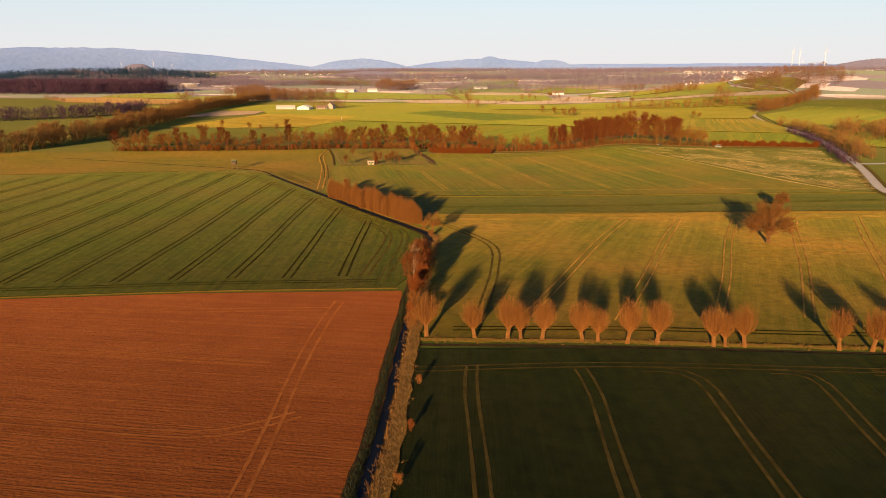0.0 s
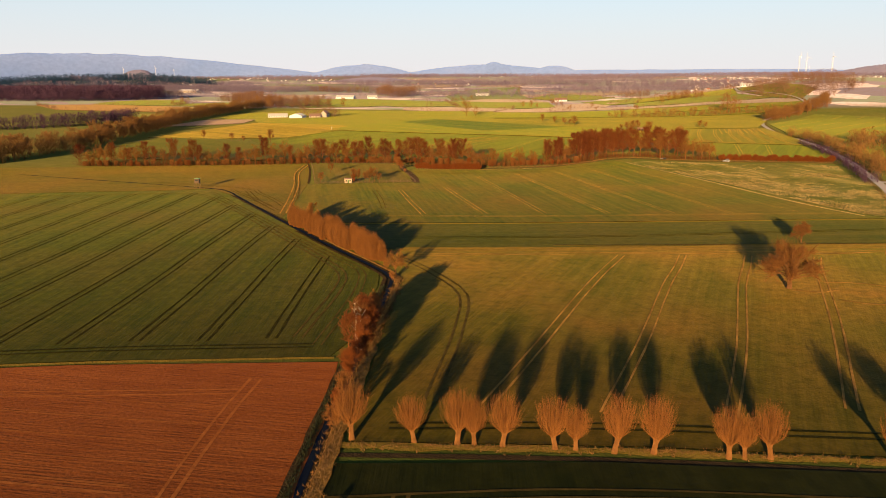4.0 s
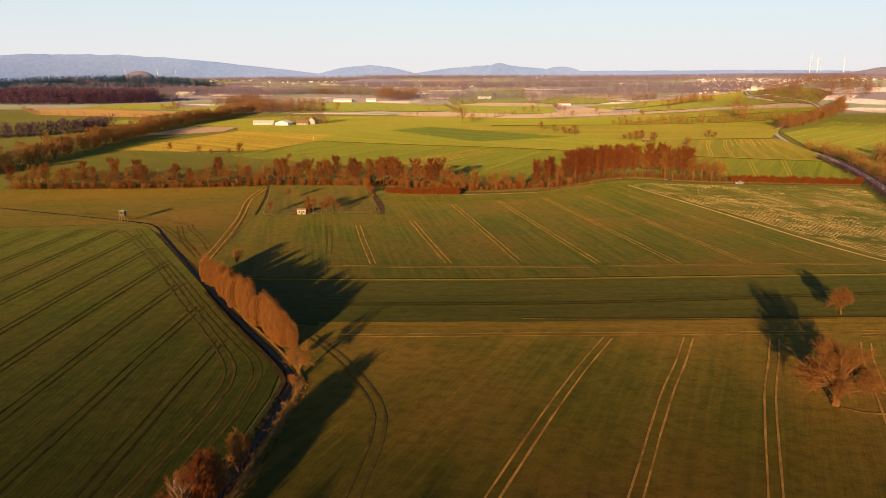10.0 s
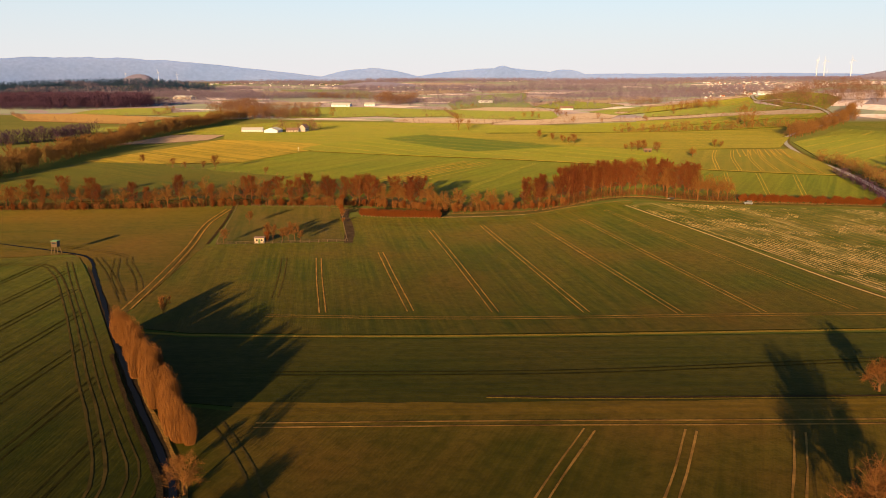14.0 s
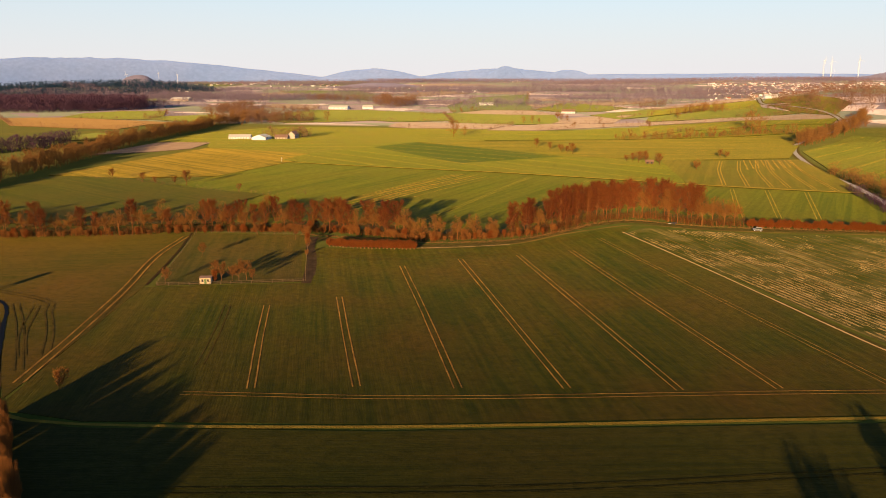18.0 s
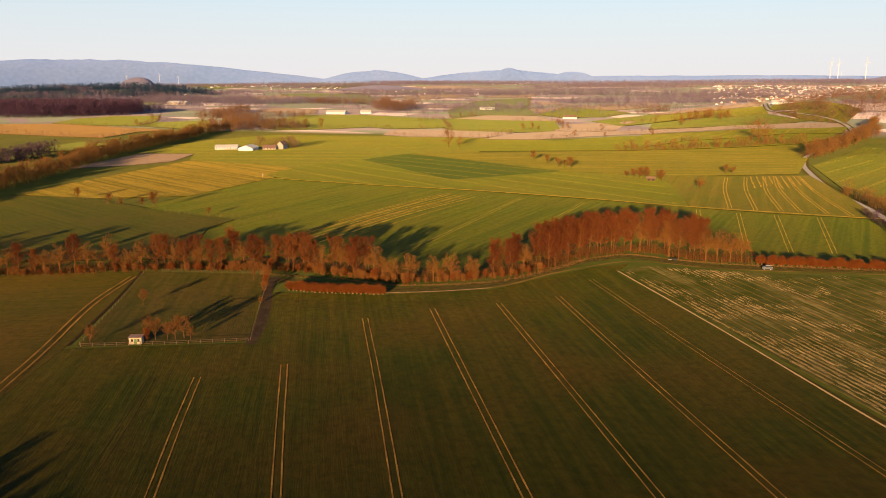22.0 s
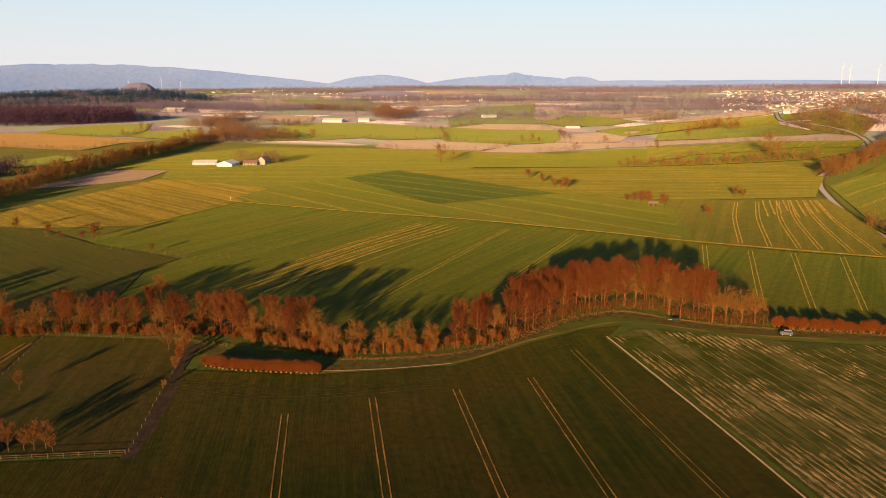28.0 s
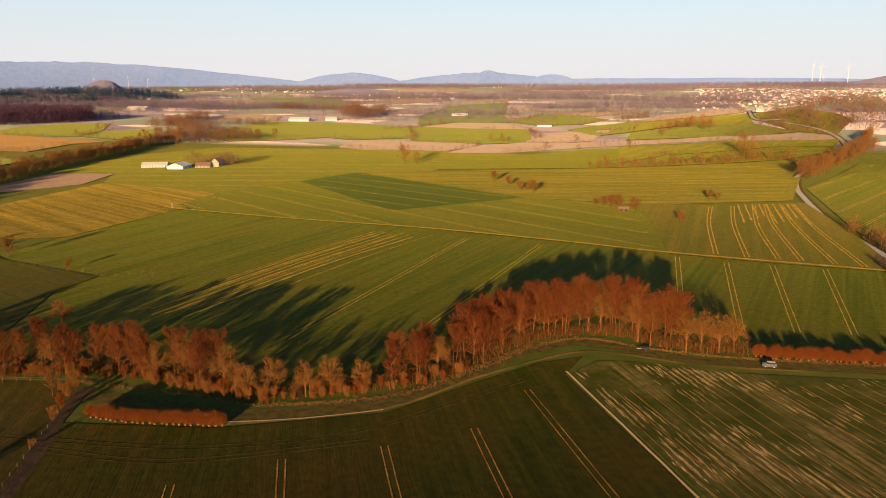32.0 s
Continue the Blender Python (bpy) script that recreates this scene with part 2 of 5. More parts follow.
# dark fir needles, their green pushed towards the blue of distance haze
FIR = twig_material("hazy_fir_needles", (0.010, 0.026, 0.06), (0.02, 0.042, 0.085), 0.0)
DRY = twig_material("dry_stems", (0.10, 0.055, 0.02), (0.19, 0.10, 0.034), 0.1)
STREAM = plain_material("stream_water", (0.006, 0.009, 0.018), 0.6, 0.0, 0.0)
# ditch mud, darkened further by the shade a sunken bed would hold
MUD = rough_material("shaded_ditch_mud", (0.022, 0.015, 0.009), (0.045, 0.03, 0.015), 0.5, 3.0, 0.1)
LANE = rough_material("rutted_lane_mud", (0.028, 0.02, 0.014), (0.05, 0.034, 0.022), 0.3, 1.5, 0.05)
FIELD_PATH = rough_material("worn_field_path", (0.045, 0.038, 0.012), (0.17, 0.105, 0.028), 0.06, 1.5, 0.08)
BARE = rough_material("bare_pale_crumbs", (0.24, 0.165, 0.065), (0.52, 0.36, 0.17), 0.1, 2.0, 0.05)
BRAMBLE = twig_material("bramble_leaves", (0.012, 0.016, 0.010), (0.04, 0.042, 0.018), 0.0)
BIRCH = rough_material("white_birch_bark", (0.35, 0.30, 0.25), (0.55, 0.48, 0.40), 1.5, 6.0, 0.02)
HEADLAND = field_material("headland_grass", (0.15, 0.15, 0.014), (0.23, 0.19, 0.02), (0.34, 0.22, 0.04), (0.95, 0.31), 0.8, 0.6, 1.2, 0.05, 0.2)
ASPHALT = rough_material("road_asphalt", (0.13, 0.13, 0.15), (0.17, 0.165, 0.19), 0.3, 3.0, 0.02)
GRAVEL = rough_material("farm_track_gravel", (0.28, 0.19, 0.1), (0.34, 0.24, 0.13), 0.4, 3.0, 0.04)
WHITE_WALL = plain_material("white_render", (0.62, 0.64, 0.70), 0.85)
CREAM_WALL = plain_material("cream_render", (0.40, 0.34, 0.30), 0.85)
RED_ROOF = plain_material("red_tiles", (0.27, 0.10, 0.07), 0.8)
BROWN_ROOF = plain_material("brown_tiles", (0.13, 0.075, 0.06), 0.8)
GREY_ROOF = plain_material("fibre_cement_roof", (0.27, 0.27, 0.29), 0.8)
GLASS = plain_material("dark_window_glass", (0.03, 0.035, 0.04), 0.1)
WOOD = plain_material("weathered_wood", (0.10, 0.062, 0.034), 0.85)
HUT_WALL = plain_material("stained_plaster", (0.42, 0.34, 0.25), 0.85)
GREEN_PAINT = plain_material("green_paint", (0.07, 0.15, 0.05), 0.6)
METAL = plain_material("white_steel", (0.42, 0.46, 0.56), 0.4)
VAN_PAINT = plain_material("white_car_paint", (0.085, 0.095, 0.12), 0.3)
RUBBER = plain_material("tyre_rubber", (0.02, 0.02, 0.02), 0.8)
# skyline hills: the blue of distance haze is put into the base colours
HAZY_HILL = rough_material("hazy_hillside", (0.12, 0.195, 0.45), (0.15, 0.22, 0.47), 0.004, 0.05, 0.0)
HAZY_HILL_NEAR = rough_material("hazy_near_hillside", (0.11, 0.11, 0.19), (0.14, 0.13, 0.20), 0.006, 0.05, 0.0)


from mathutils.geometry import delaunay_2d_cdt


# ---- building helpers ----
def part(name, bm, material, parent=None, label=""):
    mesh = bpy.data.meshes.new(name)
    bm.to_mesh(mesh)
    bm.free()
    mesh.materials.append(material)
    ob = new(name, mesh)
    ob.parent = parent
    return tagged(ob, label)


def sheet(name, verts, faces, material, parent=None, label=""):
    mesh = bpy.data.meshes.new(name)
    mesh.from_pydata(verts, [], faces)
    mesh.materials.append(material)
    mesh.update()
    ob = new(name, mesh)
    ob.parent = parent
    return tagged(ob, label)


def box(bm, size, at, turn=0.0, bevel=0.0):
    made = bmesh.ops.create_cube(bm, size=1, matrix=Matrix.Translation(at) @ Matrix.Rotation(turn, 4, "Z") @ Matrix.Diagonal((*size, 1)))
    if bevel:
        edges = {e for v in made["verts"] for e in v.link_edges}
        bmesh.ops.bevel(bm, geom=list(edges), offset=bevel, segments=2, affect="EDGES")


def smooth_line(points, step):
    """A Catmull-Rom line through the points, cut about every step metres."""
    p = [Vector((*q, 0)) for q in points]
    p = [2 * p[0] - p[1], *p, 2 * p[-1] - p[-2]]
    out = []
    for a, b, c, d in zip(p, p[1:], p[2:], p[3:]):
        n = max(1, int((c - b).length / step))
        for k in range(n):
            t = k / n
            out.append(0.5 * (2 * b + (c - a) * t + (2 * a - 5 * b + 4 * c - d) * t * t + (3 * b - a - 3 * c + d) * t ** 3))
    return out + [p[-2]]


def ribbon_data(points, width, lift, rng, step=6.0, ragged=0.15, shift=0.0):
    line = smooth_line(points, step)
    verts, faces = [], []
    for k, q in enumerate(line):
        ahead = (line[min(k + 1, len(line) - 1)] - line[max(k - 1, 0)]).normalized()
        side = Vector((ahead.y, -ahead.x, 0))
        for s in (-1, 1):
            w = width / 2 * (1 + ragged * (rng.random() * 2 - 1))
            v = q + side * (shift + s * w)
            verts.append((v.x, v.y, terrain(v.x, v.y) + lift))
        if k:
            a = 2 * k - 2
            faces.append((a, a + 1, a + 3, a + 2))
    return verts, faces


def ribbon(name, points, width, lift, material, parent=None, label="", step=6.0, ragged=0.15):
    return sheet(name, *ribbon_data(points, width, lift, random.Random(len(points) * 7 + int(points[0][0])), step, ragged), material, parent, label)


def inside(q, poly):
    hit = False
    for (ax, ay), (bx, by) in zip(poly, poly[1:] + poly[:1]):
        if (ay > q[1]) != (by > q[1]) and q[0] < (bx - ax) * (q[1] - ay) / (by - ay) + ax:
            hit = not hit
    return hit


def field(label, poly, material, lift=0.1, category="field", step=70.0):
    """A field as one raised sheet with a cut edge, laid over the land."""
    xs, ys = [q[0] for q in poly], [q[1] for q in poly]
    edge = []
    for (ax, ay), (bx, by) in zip(poly, poly[1:] + poly[:1]):
        n = max(1, int(math.hypot(bx - ax, by - ay) / step))
        edge += [Vector((ax + (bx - ax) * k / n, ay + (by - ay) * k / n)) for k in range(n)]
    grid = [Vector((x, y)) for x in np.arange(min(xs), max(xs), step) for y in np.arange(min(ys), max(ys), step) if inside((x, y), poly) and min((Vector((x, y)) - e).length for e in edge) > step * 0.3]
    count = len(edge)
    points, _, faces, _, _, _ = delaunay_2d_cdt(edge + grid, [(k, (k + 1) % count) for k in range(count)], [], 1, 1e-4)
    bm = bmesh.new()
    made = [bm.verts.new((q[0], q[1], 0)) for q in points]
    for f in faces:
        bm.faces.new([made[k] for k in f])
    bm.normal_update()
    if sum(f.normal.z for f in bm.faces) < 0:
        bmesh.ops.reverse_faces(bm, faces=bm.faces[:])
    rim = [e for e in bm.edges if e.is_boundary]
    walls = bmesh.ops.extrude_edge_only(bm, edges=rim)
    low = {v for v in walls["geom"] if isinstance(v, bmesh.types.BMVert)}
    for v in bm.verts:
        v.co.z = terrain(v.co.x, v.co.y) + (-0.3 if v in low else lift)
    ob = part("field", bm, material)
    return tagged(ob, label, category, kind="structure")


def tracks_at(parent, line, lift, material=None, gauge=1.9, width=0.5, step=5.0, seed=0):
    """The two wheel tracks of a tramline."""
    rng = random.Random(seed + int(line[0][0] * 10))
    verts, faces = [], []
    for shift in (-gauge / 2, gauge / 2):
        v, f = ribbon_data(line, width, lift, rng, step, 0.3, shift)
        faces += [tuple(i + len(verts) for i in q) for q in f]
        verts += v
    return sheet("wheel_tracks", verts, faces, material or TRACK, parent)


def tramlines(parent, poly, origin, way, gap, count, lift, material=None, margin=9.0, first=0):
    """Parallel tramlines over a field, each stopping short of the headland."""
    way = Vector((*way, 0)).normalized()
    across = Vector((way.y, -way.x, 0))
    for k in range(first, first + count):
        base = Vector((*origin, 0)) + across * gap * k
        inner = [s for s in range(-400, 401, 2) if inside((base + way * s)[:2], poly)]
        if not inner:
            continue
        runs, run = [], [inner[0]]
        for s in inner[1:]:
            if s - run[-1] > 2:
                runs.append(run)
                run = []
            run.append(s)
        runs.append(run)
        for run in runs:
            a, b = run[0] + margin, run[-1] - margin
            if b - a < 12:
                continue
            n = max(2, int((b - a) / 25))
            tracks_at(parent, [(base + way * (a + (b - a) * i / n) + across * (0.3 * math.sin(i * 1.7 + k)))[:2] for i in range(n + 1)], lift, material, seed=k)


# ---- terrain ----
def smooth(a):
    a = min(1.0, max(0.0, a))
    return a * a * (3 - 2 * a)


def terrain(x, y):
    """Height of the land: a flat valley floor that rises far off, with a low hill to the east."""
    z = 60 * smooth((y - 1500) / 2900)
    z += 50 * smooth((x + 120) / 420) * smooth((y - 1050) / 650) * (1 - 0.9 * smooth((y - 1700) / 900))
    u, w = (x + 1935) * 0.755 + (y - 2346) * 0.656, -(x + 1935) * 0.656 + (y - 2346) * 0.755
    z += 30 * math.exp(-(u / 360) ** 4 - (w / 170) ** 2)
    return z


def ground_sheet():
    turns, rings = 640, 230
    radii = [0.0] + [6.0 * (4750 / 6.0) ** (k / (rings - 1)) for k in range(rings)]
    cx, cy = 0.0, 120.0
    verts = [(cx, cy, terrain(cx, cy))]
    for r in radii[1:]:
        for k in range(turns):
            a = 2 * math.pi * k / turns
            x, y = cx + r * math.sin(a), cy + r * math.cos(a)
            verts.append((x, y, terrain(x, y)))
    faces = [(0, 1 + (k + 1) % turns, 1 + k) for k in range(turns)]
    for n in range(len(radii) - 2):
        a, b = 1 + n * turns, 1 + (n + 1) * turns
        faces += [(a + k, a + (k + 1) % turns, b + (k + 1) % turns, b + k) for k in range(turns)]
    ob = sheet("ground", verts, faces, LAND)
    for p in ob.data.polygons:
        p.use_smooth = True
    return tagged(ob, "wide valley floor of meadows and fields", "ground", kind="structure")


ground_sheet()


def hill(label, bearing, spread, height, distance, material, rough=6.0, seed=1, depth=330.0, flat=1.5):
    """A long wooded hill on the skyline: bearing and half spread in degrees to the left of north."""
    verts, faces, n, rows = [], [], 90, 9
    for j in range(rows):
        r = distance + depth * (j / (rows - 1) - 0.5)
        lift = math.sin(math.pi * j / (rows - 0.4))
        for i in range(n + 1):
            u = i / n * 2 - 1
            a = radians(bearing + spread * u)
            x, y = -r * math.sin(a), 120 + r * math.cos(a)
            profile = math.cos(u * math.pi / 2) ** flat
            wave = noise.noise(Vector((u * spread * 0.8, j * 0.6, seed * 7.1))) * 0.07 + 1
            tree = noise.noise(Vector((i * 0.9, j * 1.3, seed))) * rough * profile ** 0.4
            verts.append((x, y, -14 + terrain(x, y) + (height * wave * profile + tree + 14) * lift))
            if i and j:
                q = j * (n + 1) + i
                faces.append((q - n - 2, q - n - 1, q, q - 1))
    ob = sheet("hill", verts, faces, material)
    for p in ob.data.polygons:
        p.use_smooth = True
    return tagged(ob, label, "hill", kind="structure")


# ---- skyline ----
hill("long haze-blue wooded ridge on the skyline", 42.5, 19, 128, 4520, HAZY_HILL, 4, 1, 330, 1.1)
hill("low haze-blue hill on the skyline", 22.4, 5.0, 66, 4500, HAZY_HILL, 3, 2)
hill("broad haze-blue shoulder of the far hills", 13.4, 8.5, 66, 4560, HAZY_HILL, 3, 3)
hill("pointed haze-blue hill on the skyline", 13.0, 2.0, 76, 4480, HAZY_HILL, 2, 4, 200)
hill("small wooded hill on the skyline", 8.7, 2.6, 58, 4300, HAZY_HILL, 2, 5, 240)
hill("low far ridge closing the valley", 2, 34, 36, 4600, HAZY_HILL, 2, 6)
hill("dark wooded ridge behind the town", -13, 4.5, 48, 4200, HAZY_HILL_NEAR, 5, 7)
hill("round hill with bare brown trees", 37.9, 1.25, 56, 3600, HAZY_HILL_NEAR, 3, 8, 260, 0.5)
hill("low brown rise in the valley", 22.0, 3.6, 16, 3300, HAZY_HILL_NEAR, 2, 10, 300)

# ---- fields by the ditch ----
BROWN = [(-56, 177), (-45.2, 146), (-37.2, 112), (-33, 92), (-21.5, 40), (-8, -60), (-280, -60), (-330, 68), (-137.4, 146.5), (-99.2, 162.6)]
brown_field = field("bare ploughed red-brown field with wheel marks", BROWN, SOIL, 0.08)
for line in ([(-66, 166), (-62.8, 150), (-57, 128), (-50, 105), (-43, 78), (-34, 30)], [(-150, 117), (-112, 122.8), (-85, 126), (-63, 128.5)], [(-150, 90), (-88, 98.6), (-66, 101), (-56, 104), (-49, 112)],
             [(-150, 60), (-90, 70), (-50, 74)], [(-160, 135), (-110, 146), (-66, 160)]):
    tracks_at(brown_field, line, 0.10 + 0.012 * (line[0][0] == -66) + 0.006 * (line[0][1] == 90), SOIL_TRACK, 1.9, 0.5)
for k in range(16):
    y = 60 + 6.1 * k
    ribbon("furrow_ridge", [(-170, y - 12), (-110, y - 4), (-58 - (y - 100) * 0.16, y + 2)], 0.3, 0.095, SOIL_TRACK, brown_field)

LEFT = [(-137.4, 148.6), (-99.2, 164.7), (-58.5, 179), (-58.4, 187), (-68.0, 228), (-72.2, 239.5), (-83.3, 252), (-100.5, 268), (-135.5, 303), (-176.5, 344), (-198, 364), (-216, 358), (-302, 315), (-420, 250), (-440, 15), (-330, 71)]
W_LEFT = (-0.273, 0.962)
left_field = field("young green winter cereal with dark tramlines", LEFT, field_material("left_cereal", (0.042, 0.070, 0.008), (0.075, 0.095, 0.011), (0.10, 0.08, 0.02), W_LEFT, 0.6, 0.5, 1.4, 0.05, 0.10), 0.14)
tramlines(left_field, LEFT, (-98.5, 176.9), W_LEFT, 12.9, 26, 0.18, TRACK_SHADED, 9, -23)
tracks_at(left_field, [(-69, 187), (-71.6, 200), (-75.4, 219), (-81.5, 237), (-98.5, 256), (-116, 273), (-156, 313), (-190, 344), (-208, 349), (-260, 326)], 0.19, TRACK_MID)
tracks_at(left_field, [(-63.5, 184), (-67.4, 205), (-72, 226), (-78, 241), (-90, 253), (-110, 272), (-134, 296), (-172, 333), (-196, 357)], 0.185, TRACK_MID, 1.7, 0.35)
tracks_at(left_field, [(-64, 183.5), (-99.2, 171), (-137, 155), (-200, 130), (-300, 90)], 0.19, TRACK_SHADED)
ribbon("grass_balk", [(-57.5, 178.6), (-99.2, 163.6), (-137.4, 147.6), (-230, 109), (-330, 69)], 1.0, 0.16, VERGE, left_field)

BELOW = [(-41, 142), (-6.8, 152.4), (37, 161.4), (110, 178), (110, -60), (2, -60), (-16, 40), (-27, 85), (-33.4, 110)]
W_BELOW = (0.26, -0.965)
below_field = field("dark green cereal field with tramlines", BELOW, field_material("dark_cereal", (0.026, 0.046, 0.009), (0.045, 0.066, 0.012), (0.06, 0.06, 0.014), W_BELOW, 0.5, 0.7, 1.4, 0.05, 0.045), 0.14)
for line in ([(-29.9, 137), (-27, 125), (-18.7, 97.4), (-8, 58), (10, 0)], [(-12.5, 140.5), (-9, 130), (-2.6, 102), (8, 62), (24, 0)], [(-3, 143), (0.5, 143.8), (3.6, 143.4), (6.0, 141.2), (7.6, 137.5), (15.1, 107), (26, 66), (42, 6)],
             [(17, 147.8), (20.5, 148.3), (23.2, 147.2), (24.8, 144), (26, 138), (29, 121), (40, 75), (56, 12)], [(33, 151.6), (37, 151.8), (40, 150), (42.4, 146), (44.4, 138), (48.5, 122), (58, 80), (74, 16)]):
    tracks_at(below_field, line, 0.19, TRACK_MID)
tracks_at(below_field, [(-39, 132.5), (-6.8, 144), (37, 153.5), (110, 169.5)], 0.185, TRACK_MID)

MIDDLE = [(-41.5, 148.5), (-6.8, 157.5), (37.4, 166.5), (100, 182), (88, 322), (39.2, 304), (-29.7, 281), (-72, 267.4), (-95, 266), (-79, 251.5), (-67.5, 240), (-61, 222), (-52, 186)]
W_MID = (0.09, 0.996)
middle_field = field("patchy green cereal with sandy tramlines", MIDDLE, field_material("patchy_cereal", (0.085, 0.105, 0.010), (0.15, 0.145, 0.018), (0.38, 0.19, 0.04), W_MID, 0.5, 0.8, 1.4, 0.05, 0.23), 0.14)
for line in ([(-13.4, 279), (-17, 255), (-20, 228), (-23, 195), (-26, 166)], [(3.5, 284), (2, 268), (-0.5, 247.5), (-4, 205), (-8, 168)], [(21.5, 289), (20, 275), (17.3, 253), (13.8, 205), (10, 172)],
             [(40, 292), (38.5, 283), (34, 230), (28, 180)], [(61, 305), (56, 265), (52, 227), (46, 182)]):
    tracks_at(middle_field, line, 0.2, TRACK, 1.9, 0.38)
for line in ([(28.5, 252.6), (32, 251.6), (36, 252.4), (39, 255)], [(38, 246), (41.5, 244.6), (46, 244.4), (52, 246)], [(37, 262), (42, 263.4), (48, 263), (53, 261)], [(40, 296), (49, 300), (58, 304.5)]):
    ribbon("worn_mark", line, 0.7, 0.215, TRACK, middle_field, "", 2.0, 0.5)
tracks_at(middle_field, [(-77, 262), (-66, 252), (-57, 242), (-46, 226), (-40, 200), (-35, 165)], 0.2, TRACK_MID)
tracks_at(middle_field, [(-38, 154.6), (-6.8, 163.5), (37, 172.5), (95, 187)], 0.19, TRACK_SHADED)
tracks_at(middle_field, [(-70, 263), (-29.7, 276.5), (39.2, 299), (86, 316)], 0.19, TRACK)

STRIP = [(-94.5, 267.2), (-72, 270), (-30, 286), (41, 310.5), (86, 326), (80, 366), (51, 355.5), (-53, 318), (-112, 301), (-131, 302.5), (-128, 298.5)]
strip_field = field("narrow strip of dark green cereal", STRIP, field_material("strip_cereal", (0.05, 0.078, 0.009), (0.078, 0.095, 0.012), (0.12, 0.10, 0.02), (104, 37), 0.7, 0.4, 2.0), 0.13)
tracks_at(strip_field, [(-80, 286), (-20, 306), (47, 335), (80, 349)], 0.18, TRACK_SHADED)
ribbon("grass_balk", [(-78, 268.2), (-29.7, 283.4), (40, 307.2), (88, 323.5)], 5.6, 0.155, HEADLAND, strip_field)
ribbon("ditch_edge", [(-34, 288), (-10, 295), (41.6, 312), (86, 327)], 0.7, 0.17, MUD, strip_field)
ribbon("dry_rim", [(-34, 287.2), (-10, 294.2), (41.6, 311.2), (86, 326.2)], 0.35, 0.19, VERGE, strip_field)

UPPER = [(-112, 304), (-53, 321.5), (51, 359.5), (75, 368), (57.8, 388), (-27.5, 534), (-24.5, 551), (-37, 541.5), (-51, 521), (-68, 494), (-104, 474), (-140, 466), (-147, 464), (-121, 414), (-167.6, 393.4), (-143.5, 330), (-134, 306), (-130, 303.5)]
W_UP = (-0.446, 0.895)
upper_field = field("wide green cereal field with pale tramlines", UPPER, field_material("wide_cereal", (0.040, 0.064, 0.008), (0.076, 0.088, 0.011), (0.17, 0.088, 0.02), W_UP, 0.8, 0.6, 1.5, 0.05, 0.105, 0.0, 0.02, (1.3, 1.04, 1.2)), 0.14)
for line in ([(-118.5, 387), (-106, 362), (-92.5, 336)], [(-101.8, 402), (-86, 372), (-71, 344)], [(-97.9, 447), (-73, 398), (-49.2, 350)], [(-81, 464), (-54, 411), (-26.5, 357)], [(-61.4, 477), (-32, 420), (-3, 363.5)],
             [(-43.7, 492), (-13, 431), (17.8, 371)]):
    end = Vector(line[-1]) + (Vector(line[-1]) - Vector(line[-2])).normalized() * 8
    tracks_at(upper_field, line + [tuple(end)], 0.2, TRACK, 1.7, 0.31)
tracks_at(upper_field, [(-36, 520), (-2, 458), (45, 374)], 0.19, TRACK, 1.7, 0.22)
tracks_at(upper_field, [(-130, 384), (-118, 360), (-108, 338)], 0.19, TRACK_MID, 1.7, 0.3)
tracks_at(upper_field, [(-101.6, 322), (-50, 336), (20, 361), (64, 376)], 0.21, TRACK, 1.7, 0.32)
tracks_at(upper_field, [(-150, 455), (-104, 463), (-72, 481), (-54, 504), (-38, 527)], 0.2, TRACK_MID, 1.8, 0.36)
tracks_at(upper_field, [(-138, 452), (-104, 456), (-66, 478)], 0.19, TRACK_MID)
ribbon("grass_track", [(-128, 301.5), (-112, 302.5), (-53, 320), (51, 358), (82, 369)], 1.2, 0.18, VERGE, upper_field)

PALE_STRIP = [(-26, 536), (58.8, 390), (72, 372), (84, 372), (90, 420), (92, 470), (88, 520), (90, 555), (60, 556), (13, 549), (-9, 551), (-20, 549)]
pale_strip = field("thin cereal with pale dry soil showing through", PALE_STRIP, field_material("thin_cereal", (0.10, 0.145, 0.012), (0.85, 0.60, 0.26), (0.20, 0.20, 0.03), (0.502, -0.865), 0.62, 0.3, 1.4, 0.05, 0.24, 0.15, 0.03, (1.2, 1.04, 1.5), 0.06), 0.13)
ribbon("bare_edge", [(-27.5, 537), (10, 470.5), (47.3, 401.5), (68, 371)], 0.65, 0.2, GRAVEL, pale_strip)
for k in range(20):
    o = Vector((-20 + 4.1 * k, 530 + 1.5 * k))
    ribbon("sandy_row", [tuple(o + Vector((0.502, -0.865)) * s) for s in (6, 30, 60, 95 if k < 13 else 70)], 0.3, 0.19, TRACK if k % 3 else VERGE, pale_strip)

def crumbs():
    """Broken rows of bare pale soil between the drills, densest along the western edge."""
    rng = random.Random(12)
    v, f = [], []
    ahead, across = Vector((0.502, -0.865, 0)), Vector((0.865, 0.502, 0))
    origin = Vector((-26, 536, 0))
    while len(f) < 6500:
        s, w = rng.uniform(0, 190), round(rng.uniform(0, 120) / 1.9) * 1.9
        q = origin + ahead * s + across * w
        cover = 0.5 * noise.noise(q * 0.045) + 0.35 * noise.noise(q * 0.16) + 0.22 * math.exp(-w / 22) - 0.14 + 0.0016 * (s - 60)
        if rng.random() * 0.6 > cover + 0.1 or not inside((q.x, q.y), PALE_STRIP):
            continue
        q = q + across * rng.gauss(0, 0.28)
        a, b = ahead * rng.uniform(0.6, 3.2), across * rng.uniform(0.04, 0.11)
        n = len(v)
